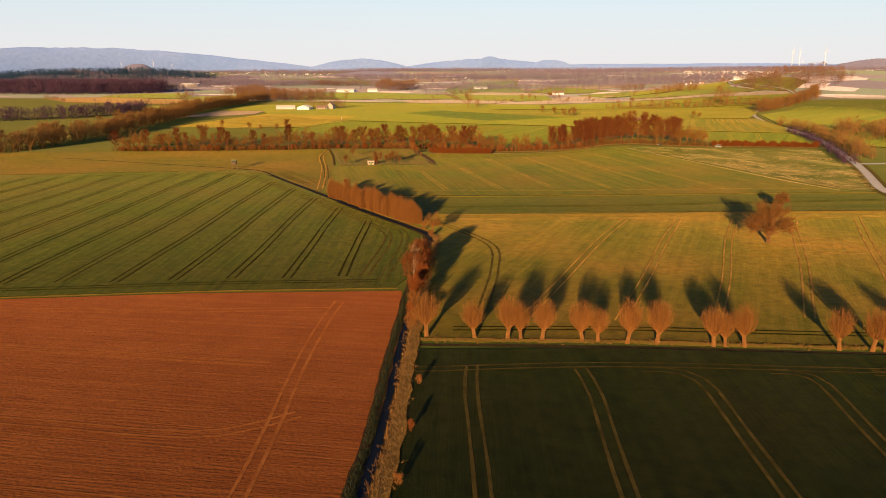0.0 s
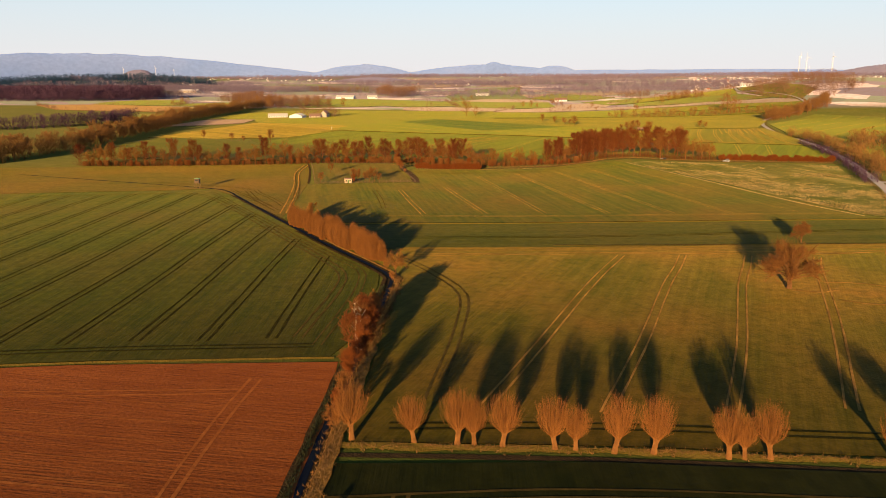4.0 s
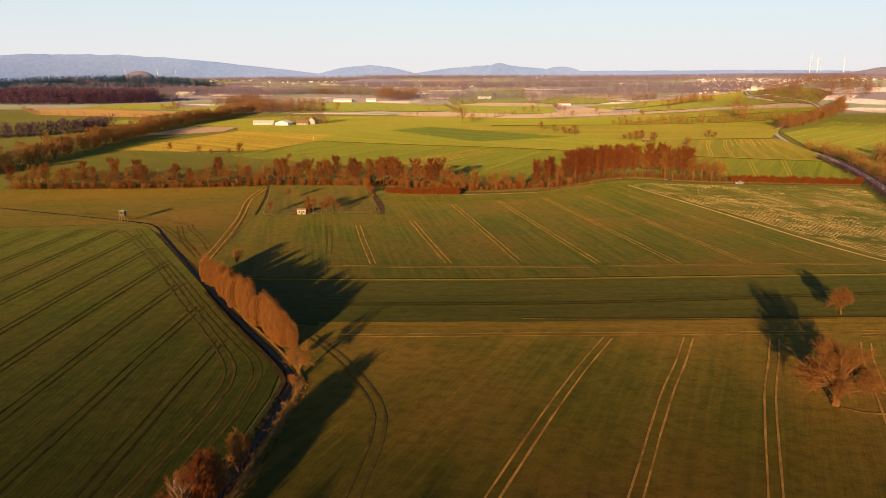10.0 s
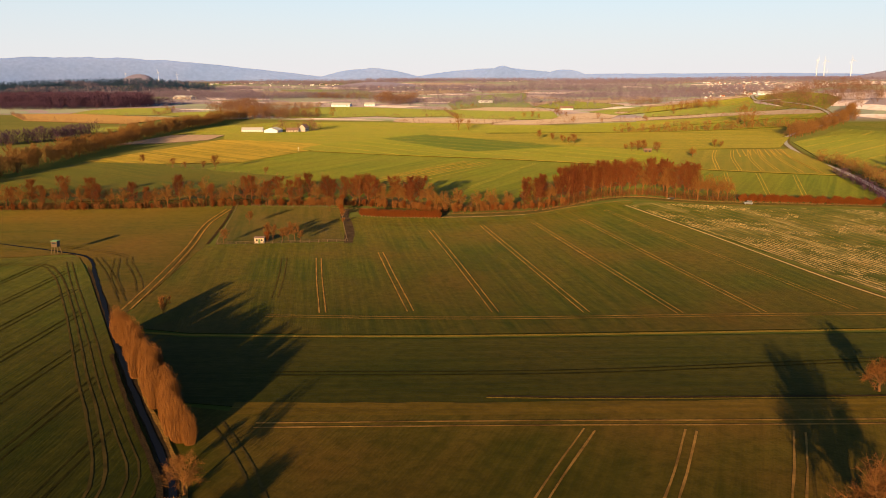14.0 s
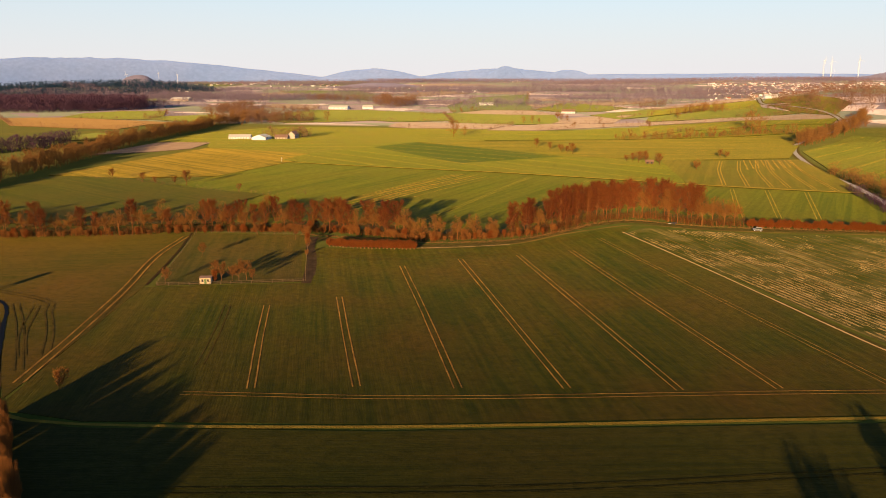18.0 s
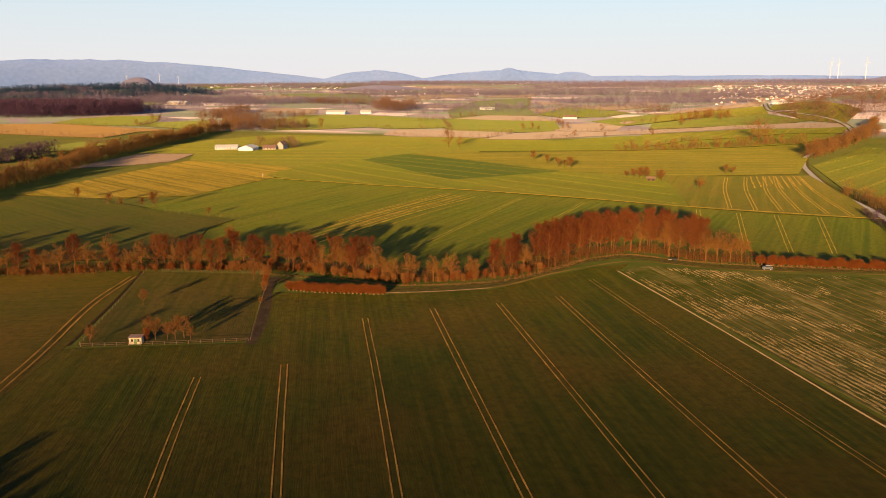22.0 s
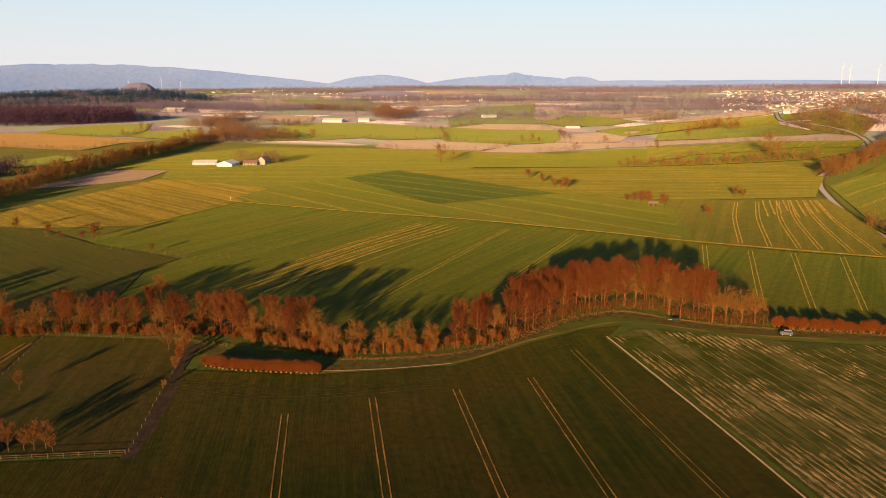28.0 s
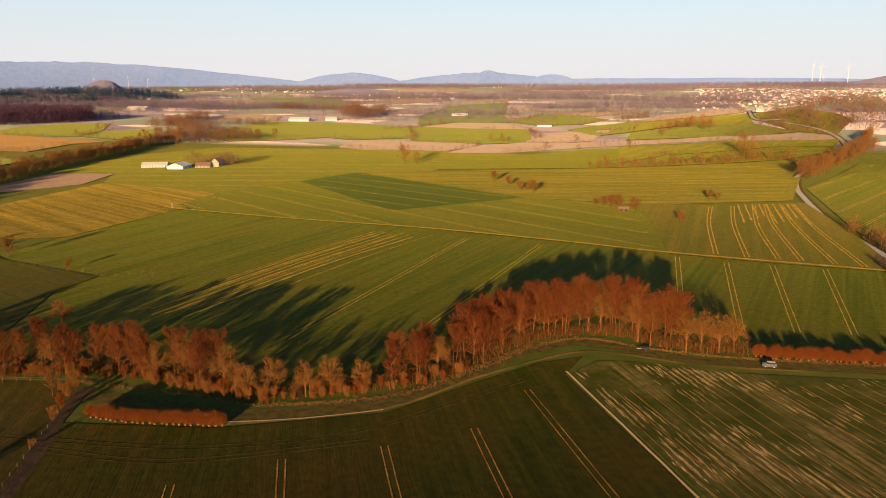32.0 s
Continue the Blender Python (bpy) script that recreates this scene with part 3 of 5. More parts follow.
        for k in (q - a, q + b * rng.uniform(0.5, 1.2), q + a, q - b):
            v.append((k.x, k.y, terrain(k.x, k.y) + 0.19))
        f.append((n, n + 1, n + 2, n + 3))
    return sheet("bare_soil", v, f, BARE, pale_strip)


crumbs()

# ---- meadow, paddock and paths ----
MEADOW = [(-136, 308), (-143.8, 330), (-168, 394), (-207, 478), (-225, 470), (-300, 438), (-420, 385), (-430, 262), (-302, 318), (-216, 359), (-204, 368), (-178, 348), (-150, 321)]
meadow = field("rough meadow with worn grass", MEADOW, field_material("meadow_grass", (0.085, 0.105, 0.012), (0.14, 0.125, 0.018), (0.26, 0.14, 0.03), (0.9, 0.4), 0.5, 0.8, 2.0), 0.07)
for line in ([(-137, 318), (-150, 345), (-170, 388), (-192, 432), (-205, 470)], [(-148, 332), (-160, 346), (-176, 362), (-188, 372), (-240, 380)], [(-153, 330), (-167, 344), (-184, 366)], [(-146, 322), (-172, 348), (-192, 366)]):
    tracks_at(meadow, line, 0.12, TRACK_MID, 1.8, 0.45)
tracks_at(meadow, [(-140, 316), (-152, 345), (-171, 388), (-193, 433), (-206, 470)], 0.13, TRACK, 2.2, 0.5)
PADDOCK = [(-165.5, 396.5), (-121.5, 416), (-150, 474), (-157, 489), (-207, 478)]
paddock = field("fenced orchard paddock with short rough grass", PADDOCK, field_material("paddock_grass", (0.058, 0.082, 0.013), (0.10, 0.10, 0.02), (0.16, 0.105, 0.03), W_UP, 0.8, 0.5, 2.4), 0.08)
side_ditch = ribbon("ditch", [(-168.5, 396), (-188, 438), (-208.5, 478)], 1.0, 0.11, MUD)
tagged(side_ditch, "narrow dark ditch beside the paddock fence", "ditch", kind="structure")
wood_path = ribbon("path", [(-110, 474), (-104, 476), (-69, 496.7), (-52.3, 523.6), (-38, 543), (-24, 556.5), (-9.2, 556.6), (13.1, 554), (60.3, 561), (92, 566)], 1.3, 0.12, FIELD_PATH)
tagged(wood_path, "worn grass path along the edge of the trees", "path", kind="structure")
pale_path = ribbon("path", [(-104, 477.5), (-86, 485.5), (-69, 496)], 0.55, 0.16, GRAVEL)
tagged(pale_path, "pale gravel path beside the hedge", "path", kind="structure")
bank = ribbon("verge", [(-160, 484), (-130, 482), (-100, 484), (-72, 500), (-55, 527), (-45, 548), (-27, 565), (-8, 561), (14, 558), (60, 567), (92, 571)], 7.0, 0.06, VERGE_GREEN)
tagged(bank, "rough grass bank under the trees", "verge", kind="structure")
mire = ribbon("path", [(-119.5, 414), (-130.5, 440), (-144.5, 466), (-153, 486)], 3.6, 0.15, LANE)
tagged(mire, "muddy lane between fence and field", "path", kind="structure")

# ---- the ditch ----
DITCH = [(-5, -20), (-19, 40), (-29, 85), (-32.1, 93.5), (-35.6, 109.3), (-44, 141.2), (-55, 185.4), (-65, 228), (-69, 238.5), (-80.5, 250.5), (-98, 267), (-118, 287), (-133, 302), (-174.5, 344.6), (-194, 364), (-210, 369), (-252, 375), (-330, 386)]
ditch_bed = ribbon("ditch", DITCH, 3.4, 0.05, MUD, None, "", 5.0, 0.2)
tagged(ditch_bed, "muddy drainage ditch between the fields", "ditch", kind="structure")
water = ribbon("water", DITCH, 1.1, 0.12, STREAM, None, "", 4.0, 0.35)
tagged(water, "narrow dark stream in the ditch", "water", kind="structure")
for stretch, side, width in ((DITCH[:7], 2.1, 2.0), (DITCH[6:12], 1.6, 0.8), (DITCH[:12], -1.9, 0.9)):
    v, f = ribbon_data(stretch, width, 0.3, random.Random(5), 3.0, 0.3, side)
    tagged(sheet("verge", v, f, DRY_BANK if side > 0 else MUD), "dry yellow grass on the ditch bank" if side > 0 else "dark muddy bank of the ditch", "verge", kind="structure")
row_ditch = ribbon("ditch", [(-43, 144), (-6.8, 153.2), (37.4, 162.2), (100, 177)], 1.3, 0.05, MUD)
tagged(row_ditch, "shallow ditch below the pollard row", "ditch", kind="structure")
row_bank = ribbon("verge", [(-43, 146.4), (-6.8, 155.6), (37.4, 164.6), (100, 179.5)], 1.8, 0.2, VERGE, None, "", 3.0, 0.5)
tagged(row_bank, "bank of dry grass under the pollards", "verge", kind="structure")

# ---- land beyond the wood ----
NORTH = [(-317, 616), (-317, 758), (-221, 745), (-137, 739), (0, 713), (99, 702), (98, 640), (96, 586), (72, 582), (28, 576), (-16, 586), (-40, 580), (-60, 540), (-80, 517), (-110, 504), (-150, 508), (-210, 500), (-240, 560)]
W_NORTH = (0.17, 0.985)
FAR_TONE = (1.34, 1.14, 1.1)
north_field = field("bright green cereal beyond the trees", NORTH, field_material("bright_cereal", (0.078, 0.13, 0.010), (0.14, 0.172, 0.014), (0.17, 0.15, 0.022), W_NORTH, 0.9, 0.4, 2.6, 0.05, 0.085, 0.0, 0.006, FAR_TONE), 0.14)
for line in ([(-184, 562), (-157, 724)], [(-172, 560), (-147, 720)], [(-120, 540), (-107, 720)], [(-82, 545), (-66, 715)], [(5, 592), (2, 705)], [(24, 592), (24, 700)], [(42, 596), (44, 700)], [(60, 598), (66, 698)]):
    tracks_at(north_field, [line[0], tuple(0.5 * (a + b) for a, b in zip(*line)), line[1]], 0.22, STRAW_ROW, 2.0, 0.36)
for k, shift in enumerate((0, 2.1, 5.2, 6.6, 10.3, 13.9, 15.2, 19.5, 23.0, 30.5)):
    ribbon("sandy_row", [(-190 + shift, 550 + 3 * (k % 4)), (-178 + 1.04 * shift, 640), (-162 + 1.12 * shift, 724 - 5 * (k % 3))], 0.5 + 0.25 * (k % 3), 0.2, (STRAW_ROW, TRACK)[k % 2], north_field, "", 6.0, 0.5)
farm_lane = ribbon("path", [(-330, 764), (-305, 758), (-221, 747), (-137, 741), (-60, 727), (0, 713), (98, 701)], 2.4, 0.56, STRAW_ROW, None, "", 10)
tagged(farm_lane, "grassy farm lane between fields", "path", kind="structure")


LAID = [0.30]


def far_field(label, poly, main, other, thin, way, streak=0.6, patch=0.4, width=5.0, lift=0.35, gap=0.0, fuzz=0.1):
    LAID[0] += 0.012
    turn = 1 if sum(ax * by - bx * ay for (ax, ay), (bx, by) in zip(poly, poly[1:] + poly[:1])) > 0 else -1
    spread = []
    for (ax, ay), (bx, by), (cx, cy) in zip(poly[-1:] + poly[:-1], poly, poly[1:] + poly[:1]):
        u, v = Vector((bx - ax, by - ay)).normalized(), Vector((cx - bx, cy - by)).normalized()
        out = Vector((u.y + v.y, -u.x - v.x)) * turn
        spread.append((bx + 2.5 * out.normalized().x, by + 2.5 * out.normalized().y) if out.length > 0.1 else (bx, by))
    poly = spread
    lift = max(lift, 0.3) + LAID[0] - 0.3
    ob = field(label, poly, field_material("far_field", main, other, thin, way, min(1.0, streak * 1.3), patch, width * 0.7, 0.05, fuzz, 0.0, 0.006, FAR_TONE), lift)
    if gap:
        tramlines(ob, poly, tuple(sum(q[k] for q in poly) / len(poly) for k in (0, 1)), way, gap, 22, lift + 0.12, STRAW_ROW, 7, -11)
    return ob


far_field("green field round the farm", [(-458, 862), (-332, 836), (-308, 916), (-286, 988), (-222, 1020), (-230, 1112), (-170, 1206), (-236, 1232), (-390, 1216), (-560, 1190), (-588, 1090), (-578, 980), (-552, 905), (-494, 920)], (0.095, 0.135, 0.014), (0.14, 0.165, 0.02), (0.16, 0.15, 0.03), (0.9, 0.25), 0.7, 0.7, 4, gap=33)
# darker green and less sheen here stand in for the wood's long shadows
far_field("grass field with a dry margin, tree shade in its colour", [(-392, 500), (-425, 625), (-368, 630), (-300, 602), (-240, 590), (-240, 565), (-208, 502), (-290, 470)], (0.05, 0.08, 0.01), (0.085, 0.095, 0.014), (0.11, 0.09, 0.02), (-0.9, 0.4), 0.8, 0.6, 4, fuzz=0.055)
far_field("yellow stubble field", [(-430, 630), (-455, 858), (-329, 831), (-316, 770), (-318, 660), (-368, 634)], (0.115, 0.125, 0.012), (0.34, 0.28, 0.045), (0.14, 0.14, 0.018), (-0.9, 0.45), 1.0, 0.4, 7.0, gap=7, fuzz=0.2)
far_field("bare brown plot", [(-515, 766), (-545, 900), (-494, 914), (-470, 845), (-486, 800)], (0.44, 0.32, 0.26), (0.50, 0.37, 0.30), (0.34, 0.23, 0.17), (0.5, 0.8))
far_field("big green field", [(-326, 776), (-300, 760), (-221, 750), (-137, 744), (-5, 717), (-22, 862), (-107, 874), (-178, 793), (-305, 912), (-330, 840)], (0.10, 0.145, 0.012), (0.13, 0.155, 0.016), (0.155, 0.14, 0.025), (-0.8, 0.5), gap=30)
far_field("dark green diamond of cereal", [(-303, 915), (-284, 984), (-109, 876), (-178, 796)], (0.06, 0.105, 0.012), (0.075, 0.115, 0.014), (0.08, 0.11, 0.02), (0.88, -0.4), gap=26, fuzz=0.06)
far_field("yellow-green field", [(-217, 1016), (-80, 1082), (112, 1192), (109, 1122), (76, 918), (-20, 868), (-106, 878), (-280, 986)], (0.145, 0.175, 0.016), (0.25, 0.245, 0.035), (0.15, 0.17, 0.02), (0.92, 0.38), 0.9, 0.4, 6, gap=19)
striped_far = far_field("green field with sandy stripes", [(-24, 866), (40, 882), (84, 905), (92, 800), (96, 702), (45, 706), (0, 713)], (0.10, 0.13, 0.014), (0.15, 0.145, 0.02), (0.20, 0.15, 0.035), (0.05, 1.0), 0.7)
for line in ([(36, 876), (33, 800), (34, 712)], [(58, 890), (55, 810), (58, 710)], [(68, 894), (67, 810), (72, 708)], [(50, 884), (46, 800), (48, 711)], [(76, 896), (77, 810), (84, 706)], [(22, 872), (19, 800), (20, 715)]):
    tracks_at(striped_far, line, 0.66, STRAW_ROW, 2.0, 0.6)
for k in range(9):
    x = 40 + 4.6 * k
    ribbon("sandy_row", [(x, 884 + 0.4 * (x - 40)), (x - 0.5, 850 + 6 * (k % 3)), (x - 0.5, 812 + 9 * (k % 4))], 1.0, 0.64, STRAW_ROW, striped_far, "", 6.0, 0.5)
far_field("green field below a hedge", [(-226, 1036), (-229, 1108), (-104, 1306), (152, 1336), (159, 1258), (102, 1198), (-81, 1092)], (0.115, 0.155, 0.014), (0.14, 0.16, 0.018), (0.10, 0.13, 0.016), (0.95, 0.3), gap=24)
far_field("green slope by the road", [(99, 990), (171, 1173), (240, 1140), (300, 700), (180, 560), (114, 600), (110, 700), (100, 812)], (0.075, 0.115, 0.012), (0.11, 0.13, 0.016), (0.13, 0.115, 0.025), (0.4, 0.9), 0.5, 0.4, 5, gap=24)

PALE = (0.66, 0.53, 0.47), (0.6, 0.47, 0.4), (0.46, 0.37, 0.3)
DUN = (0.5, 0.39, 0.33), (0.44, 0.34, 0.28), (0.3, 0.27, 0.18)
TAN = (0.36, 0.25, 0.09), (0.46, 0.32, 0.14), (0.28, 0.2, 0.06)
LIME = (0.15, 0.20, 0.022), (0.21, 0.24, 0.028), (0.25, 0.22, 0.04)
MOSS = (0.11, 0.165, 0.03), (0.15, 0.19, 0.035), (0.17, 0.17, 0.05)
DULL = (0.13, 0.17, 0.07), (0.16, 0.19, 0.08), (0.17, 0.17, 0.09)
FAR_PLOTS = []
for label, tones, poly in (
        ("tan stubble field by the dark wood", TAN, [(-1156, 1272), (-1063, 1319), (-862, 1262), (-766, 1234), (-783, 1184), (-746, 1072), (-812, 1076), (-949, 1096)]),
        ("green plot beside the dark wood", MOSS, [(-1075, 1330), (-1159, 1478), (-1159, 1580), (-1083, 1625), (-947, 1439), (-883, 1307), (-959, 1296)]),
        ("green plot beyond the belt of trees", MOSS, [(-880, 1309), (-925, 1413), (-874, 1500), (-724, 1296), (-766, 1270)]),
        ("wide green field", MOSS, [(-708, 1381), (-751, 1489), (-806, 1748), (-674, 1766), (-581, 1718), (-470, 1664), (-379, 1427), (-454, 1364), (-505, 1397), (-548, 1332), (-606, 1289)]),
        ("tan field near the far barns", DUN, [(-1002, 1866), (-1024, 2001), (-886, 1963), (-805, 1789), (-894, 1806)]),
        ("pale harrowed field with a rounded end", PALE, [(-414, 1239), (-434, 1303), (-437, 1346), (-418, 1364), (-357, 1362), (-257, 1342), (-256, 1293), (-274, 1225), (-319, 1227), (-375, 1216)]),
        ("pale harrowed strip", PALE, [(-261, 1205), (-258, 1284), (-207, 1381), (-146, 1391), (-59, 1428), (-55, 1361), (-109, 1334), (-158, 1273), (-202, 1217)]),
        ("pale bare field on the rise", PALE, [(-205, 1392), (-215, 1563), (-147, 1669), (-97, 1692), (-123, 1579), (-123, 1431), (-155, 1398)]),
        ("long pale bare strip", PALE, [(-69, 1442), (0, 1429), (56, 1423), (96, 1402), (146, 1385), (173, 1361), (178, 1334), (152, 1337), (92, 1354), (48, 1376), (-14, 1380), (-64, 1363)]),
        ("far pale strip in the valley", PALE, [(-787, 2176), (-635, 2232), (-576, 2196), (-562, 2106), (-724, 2070)]),
        ("pale wedge field", PALE, [(-459, 1684), (-427, 1816), (-327, 1826), (-252, 1667), (-340, 1655)]),
        ("green field below the pale wedge", MOSS, [(-485, 1660), (-455, 1685), (-340, 1655), (-254, 1666), (-210, 1448), (-210, 1379), (-257, 1342), (-357, 1362), (-389, 1436)]),
        ("dull green pasture", DULL, [(-564, 1996), (-614, 2417), (-502, 2636), (-402, 2141), (-323, 1844), (-427, 1816), (-455, 1685)]),
        ("far pale plot", PALE, [(-647, 2644), (-650, 2879), (-516, 2827), (-519, 2633)]),
        ("small pale plot", PALE, [(-388, 2080), (-322, 2181), (-303, 2018), (-349, 1968)]),
        ("narrow pale plot", PALE, [(-433, 2371), (-376, 2407), (-351, 2289), (-399, 2279)]),
        ("green slope by the white farm", MOSS, [(-330, 1878), (-318, 2160), (-249, 2132), (-147, 1980), (-180, 1831), (-257, 1777)]),
        ("wide tan field", DUN, [(-351, 2265), (-266, 2260), (-114, 2506), (-101, 2269), (-190, 2065), (-246, 2112)]),
        ("green field on the rise", MOSS, [(-185, 1672), (-158, 1772), (-83, 1946), (-79, 1628), (-125, 1552)]),
        ("tan strip along the hill", DUN, [(-104, 1934), (-4, 2088), (112, 2142), (102, 1805), (7, 1917), (-85, 1894)]),
        ("striped green field on the hill", LIME, [(-84, 1630), (-92, 1863), (7, 1895), (99, 1763), (97, 1544), (47, 1566), (-10, 1681)]),
        ("green field along the hill", MOSS, [(-72, 1454), (-76, 1613), (-1, 1637), (97, 1536), (139, 1409), (96, 1402), (29, 1431)]),
        ("green field by the hilltop hall", LIME, [(103, 1608), (122, 1741), (177, 1659), (204, 1549), (213, 1493), (163, 1532)]),
        ("green field below the hilltop road", LIME, [(111, 1558), (163, 1532), (215, 1486), (177, 1368), (139, 1414)]),
        ("bright green field below the strip", LIME, [(-74, 1337), (27, 1360), (60, 1363), (175, 1331), (162, 1285), (100, 1296), (44, 1265), (-17, 1233), (-59, 1140)]),
        ("far green field", DULL, [(-1421, 2737), (-1171, 2848), (-969, 2531), (-855, 2212), (-1037, 2398), (-1203, 2430)]),
        ("far tan field", DUN, [(-1518, 2544), (-1381, 2669), (-1206, 2524), (-1240, 2362), (-1361, 2340)]),
        ("distant pale field", PALE, [(-1342, 3333), (-1066, 3542), (-780, 3390), (-959, 3217), (-1229, 3188)]),
        ("distant dull green slope", DULL, [(-1619, 3364), (-1656, 3905), (-1515, 3724), (-1369, 3173)]),
        ("distant green slope below the ridge", DULL, [(-2514, 3726), (-2263, 3747), (-1908, 3336), (-1987, 3158)]),
        ("distant pale slope", PALE, [(-556, 3814), (-271, 4199), (-257, 3688), (-444, 3539)]),
        ("distant pale field by the town", PALE, [(-153, 3855), (146, 4044), (92, 3713), (-96, 3515)]),
        ("far brown ploughland", DUN, [(-953, 2629), (-828, 2819), (-696, 2701), (-793, 2499)]),
        ("far green valley meadow", DULL, [(-1820, 2179), (-1559, 2231), (-1429, 2093), (-1619, 2051)]),
        ("far meadow under the fir hill", DULL, [(-1830, 2331), (-1708, 2504), (-1636, 2438), (-1747, 2285)]),
        ("green corner by the belt", MOSS, [(-714, 1000), (-660, 985), (-640, 900), (-690, 880)])):
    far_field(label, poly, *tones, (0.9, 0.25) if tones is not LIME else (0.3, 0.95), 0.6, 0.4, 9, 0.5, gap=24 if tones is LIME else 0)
    FAR_PLOTS.append(poly)

# ---- the country road ----
ROAD = [(140, 150), (120, 230), (104, 300), (90, 345), (85, 372), (87, 399), (93, 454), (97, 511), (101, 577), (102, 656), (98, 740), (91, 800), (88, 850), (88, 940), (90, 990), (98, 1060), (118, 1130), (150, 1200), (176, 1290), (170, 1400), (130, 1520), (104, 1610), (112, 1830)]
for piece, lift in ((ROAD[:16], 0.3), (ROAD[15:], 0.95)):
    road = ribbon("road", piece, 4.0, lift, ASPHALT, None, "", 12, 0.03)
    tagged(road, "narrow grey country road", "road", kind="structure")
    for side in (-3.4, 3.4):
        v, f = ribbon_data(piece, 2.0, lift - 0.12, random.Random(3), 12, 0.3, side)
        tagged(sheet("verge", v, f, VERGE_GREEN), "grass verge beside the road", "verge", kind="structure")
spur = ribbon("road", [(96, 478), (108, 482), (125, 492), (160, 520)], 5.5, 0.28, ASPHALT, None, "", 6, 0.03)
tagged(spur, "side road leaving the country road", "road", kind="structure")


# ---- trees ----
def tube(verts, faces, line, radii, sides=5):
    base = len(verts)
    for k, q in enumerate(line):
        ahead = (line[min(k + 1, len(line) - 1)] - line[max(k - 1, 0)]).normalized()
        u = ahead.orthogonal().normalized()
        w = ahead.cross(u)
        for s in range(sides):
            a = 2 * math.pi * s / sides
            verts.append(q + (u * math.cos(a) + w * math.sin(a)) * radii[k])
        if k:
            for s in range(sides):
                a, b = base + (k - 1) * sides, base + k * sides
                faces.append((a + s, a + (s + 1) % sides, b + (s + 1) % sides, b + s))


def sliver(verts, faces, a, b, width, rng):
    along = b - a
    side = along.cross(Vector((rng.uniform(-1, 1), rng.uniform(-1, 1), rng.uniform(-1, 1))))
    if side.length < 1e-6:
        return
    side = side.normalized() * width / 2
    n = len(verts)
    verts.extend((a - side, a + side, b + side * 0.3, b - side * 0.3))
    faces.append((n, n + 1, n + 2, n + 3))


def arc(start, way, length, rise, rng, n=4, wobble=0.12):
    """A bending limb: it starts along way and turns upwards (rise) as it grows."""
    line, d = [start.copy()], way.normalized()
    for _ in range(n):
        d = (d + Vector((rng.uniform(-wobble, wobble), rng.uniform(-wobble, wobble), rise / n + rng.uniform(-wobble, wobble) * 0.5))).normalized()
        line.append(line[-1] + d * length / n)
    return line


def grow(seed, height, clear, radius, girth, limbs, branches, twigs, twig_len, twig_w, lift=0.6, stems=1, shape=0.8, spread=0.6):
    """Wood and twigs of a bare tree: stems, limbs from the height clear upwards, branches and twigs inside a rounded crown."""
    rng = random.Random(seed)
    wood_v, wood_f, twig_v, twig_f = [], [], [], []
    for stem in range(stems):
        a0 = rng.uniform(0, 6.28)
        off = 0.0 if stems == 1 else rng.uniform(0.2, 0.6)
        foot = Vector((math.cos(a0) * off, math.sin(a0) * off, -0.2))
        top = Vector((math.cos(a0) * off * (3 if stems > 1 else 0) + rng.uniform(-0.4, 0.4), math.sin(a0) * off * (3 if stems > 1 else 0) + rng.uniform(-0.4, 0.4), height * rng.uniform(0.86, 0.95)))
        trunk = [foot.lerp(top, k / 7) + Vector((rng.uniform(-1, 1), rng.uniform(-1, 1), 0)) * height * 0.008 * min(k, 4) for k in range(8)]
        g = girth / stems ** 0.6
        tube(wood_v, wood_f, trunk, [g * (1.35 if k == 0 else 1 - 0.125 * k + 0.02) for k in range(8)], 6)
        for k in range(limbs // stems):
            u = (k + rng.random()) / (limbs // stems)
            z = clear + (height * 0.93 - clear) * u ** 0.9
            s = min(0.999, (z + 0.2) / (top.z + 0.2)) * 7
            q = trunk[int(s)].lerp(trunk[min(7, int(s) + 1)], s - int(s))
            v = (z - clear) / max(0.1, height - clear)
            reach = radius * (math.sin(math.pi * min(1, 0.18 + v * 0.80)) ** shape) * rng.uniform(0.7, 1.12)
            a = rng.uniform(0, 6.28)
            limb = arc(q, Vector((math.cos(a), math.sin(a), spread * rng.uniform(0.3, 1.3) + v * 0.6)), reach * 1.12 + 0.4, lift, rng)
            lg = g * (0.42 - 0.25 * v)
            tube(wood_v, wood_f, limb, [lg, lg * 0.75, lg * 0.5, lg * 0.33, lg * 0.16], 4)
            for b in range(branches):
                t = rng.uniform(0.22, 1.0) * 4
                p = limb[min(3, int(t))].lerp(limb[min(4, int(t) + 1)], t - int(t)) if t < 4 else limb[4]
                out = (limb[-1] - limb[0]).normalized()
                d = (out + Vector((rng.gauss(0, 0.7), rng.gauss(0, 0.7), rng.gauss(0.25, 0.5)))).normalized()
                blen = reach * rng.uniform(0.18, 0.42) + 0.3
                branch = arc(p, d, blen, 0.35, rng, 2, 0.2)
                tube(twig_v, twig_f, branch, [lg * 0.2 + 0.012, lg * 0.12 + 0.01, 0.008], 3)
                for _ in range(twigs):
                    t = rng.uniform(0.1, 2)
                    p2 = branch[min(1, int(t))].lerp(branch[min(2, int(t) + 1)], t - int(t)) if t < 2 else branch[2]
                    e = (d * 0.7 + Vector((rng.gauss(0, 0.6), rng.gauss(0, 0.6), rng.gauss(0.3, 0.5)))).normalized()
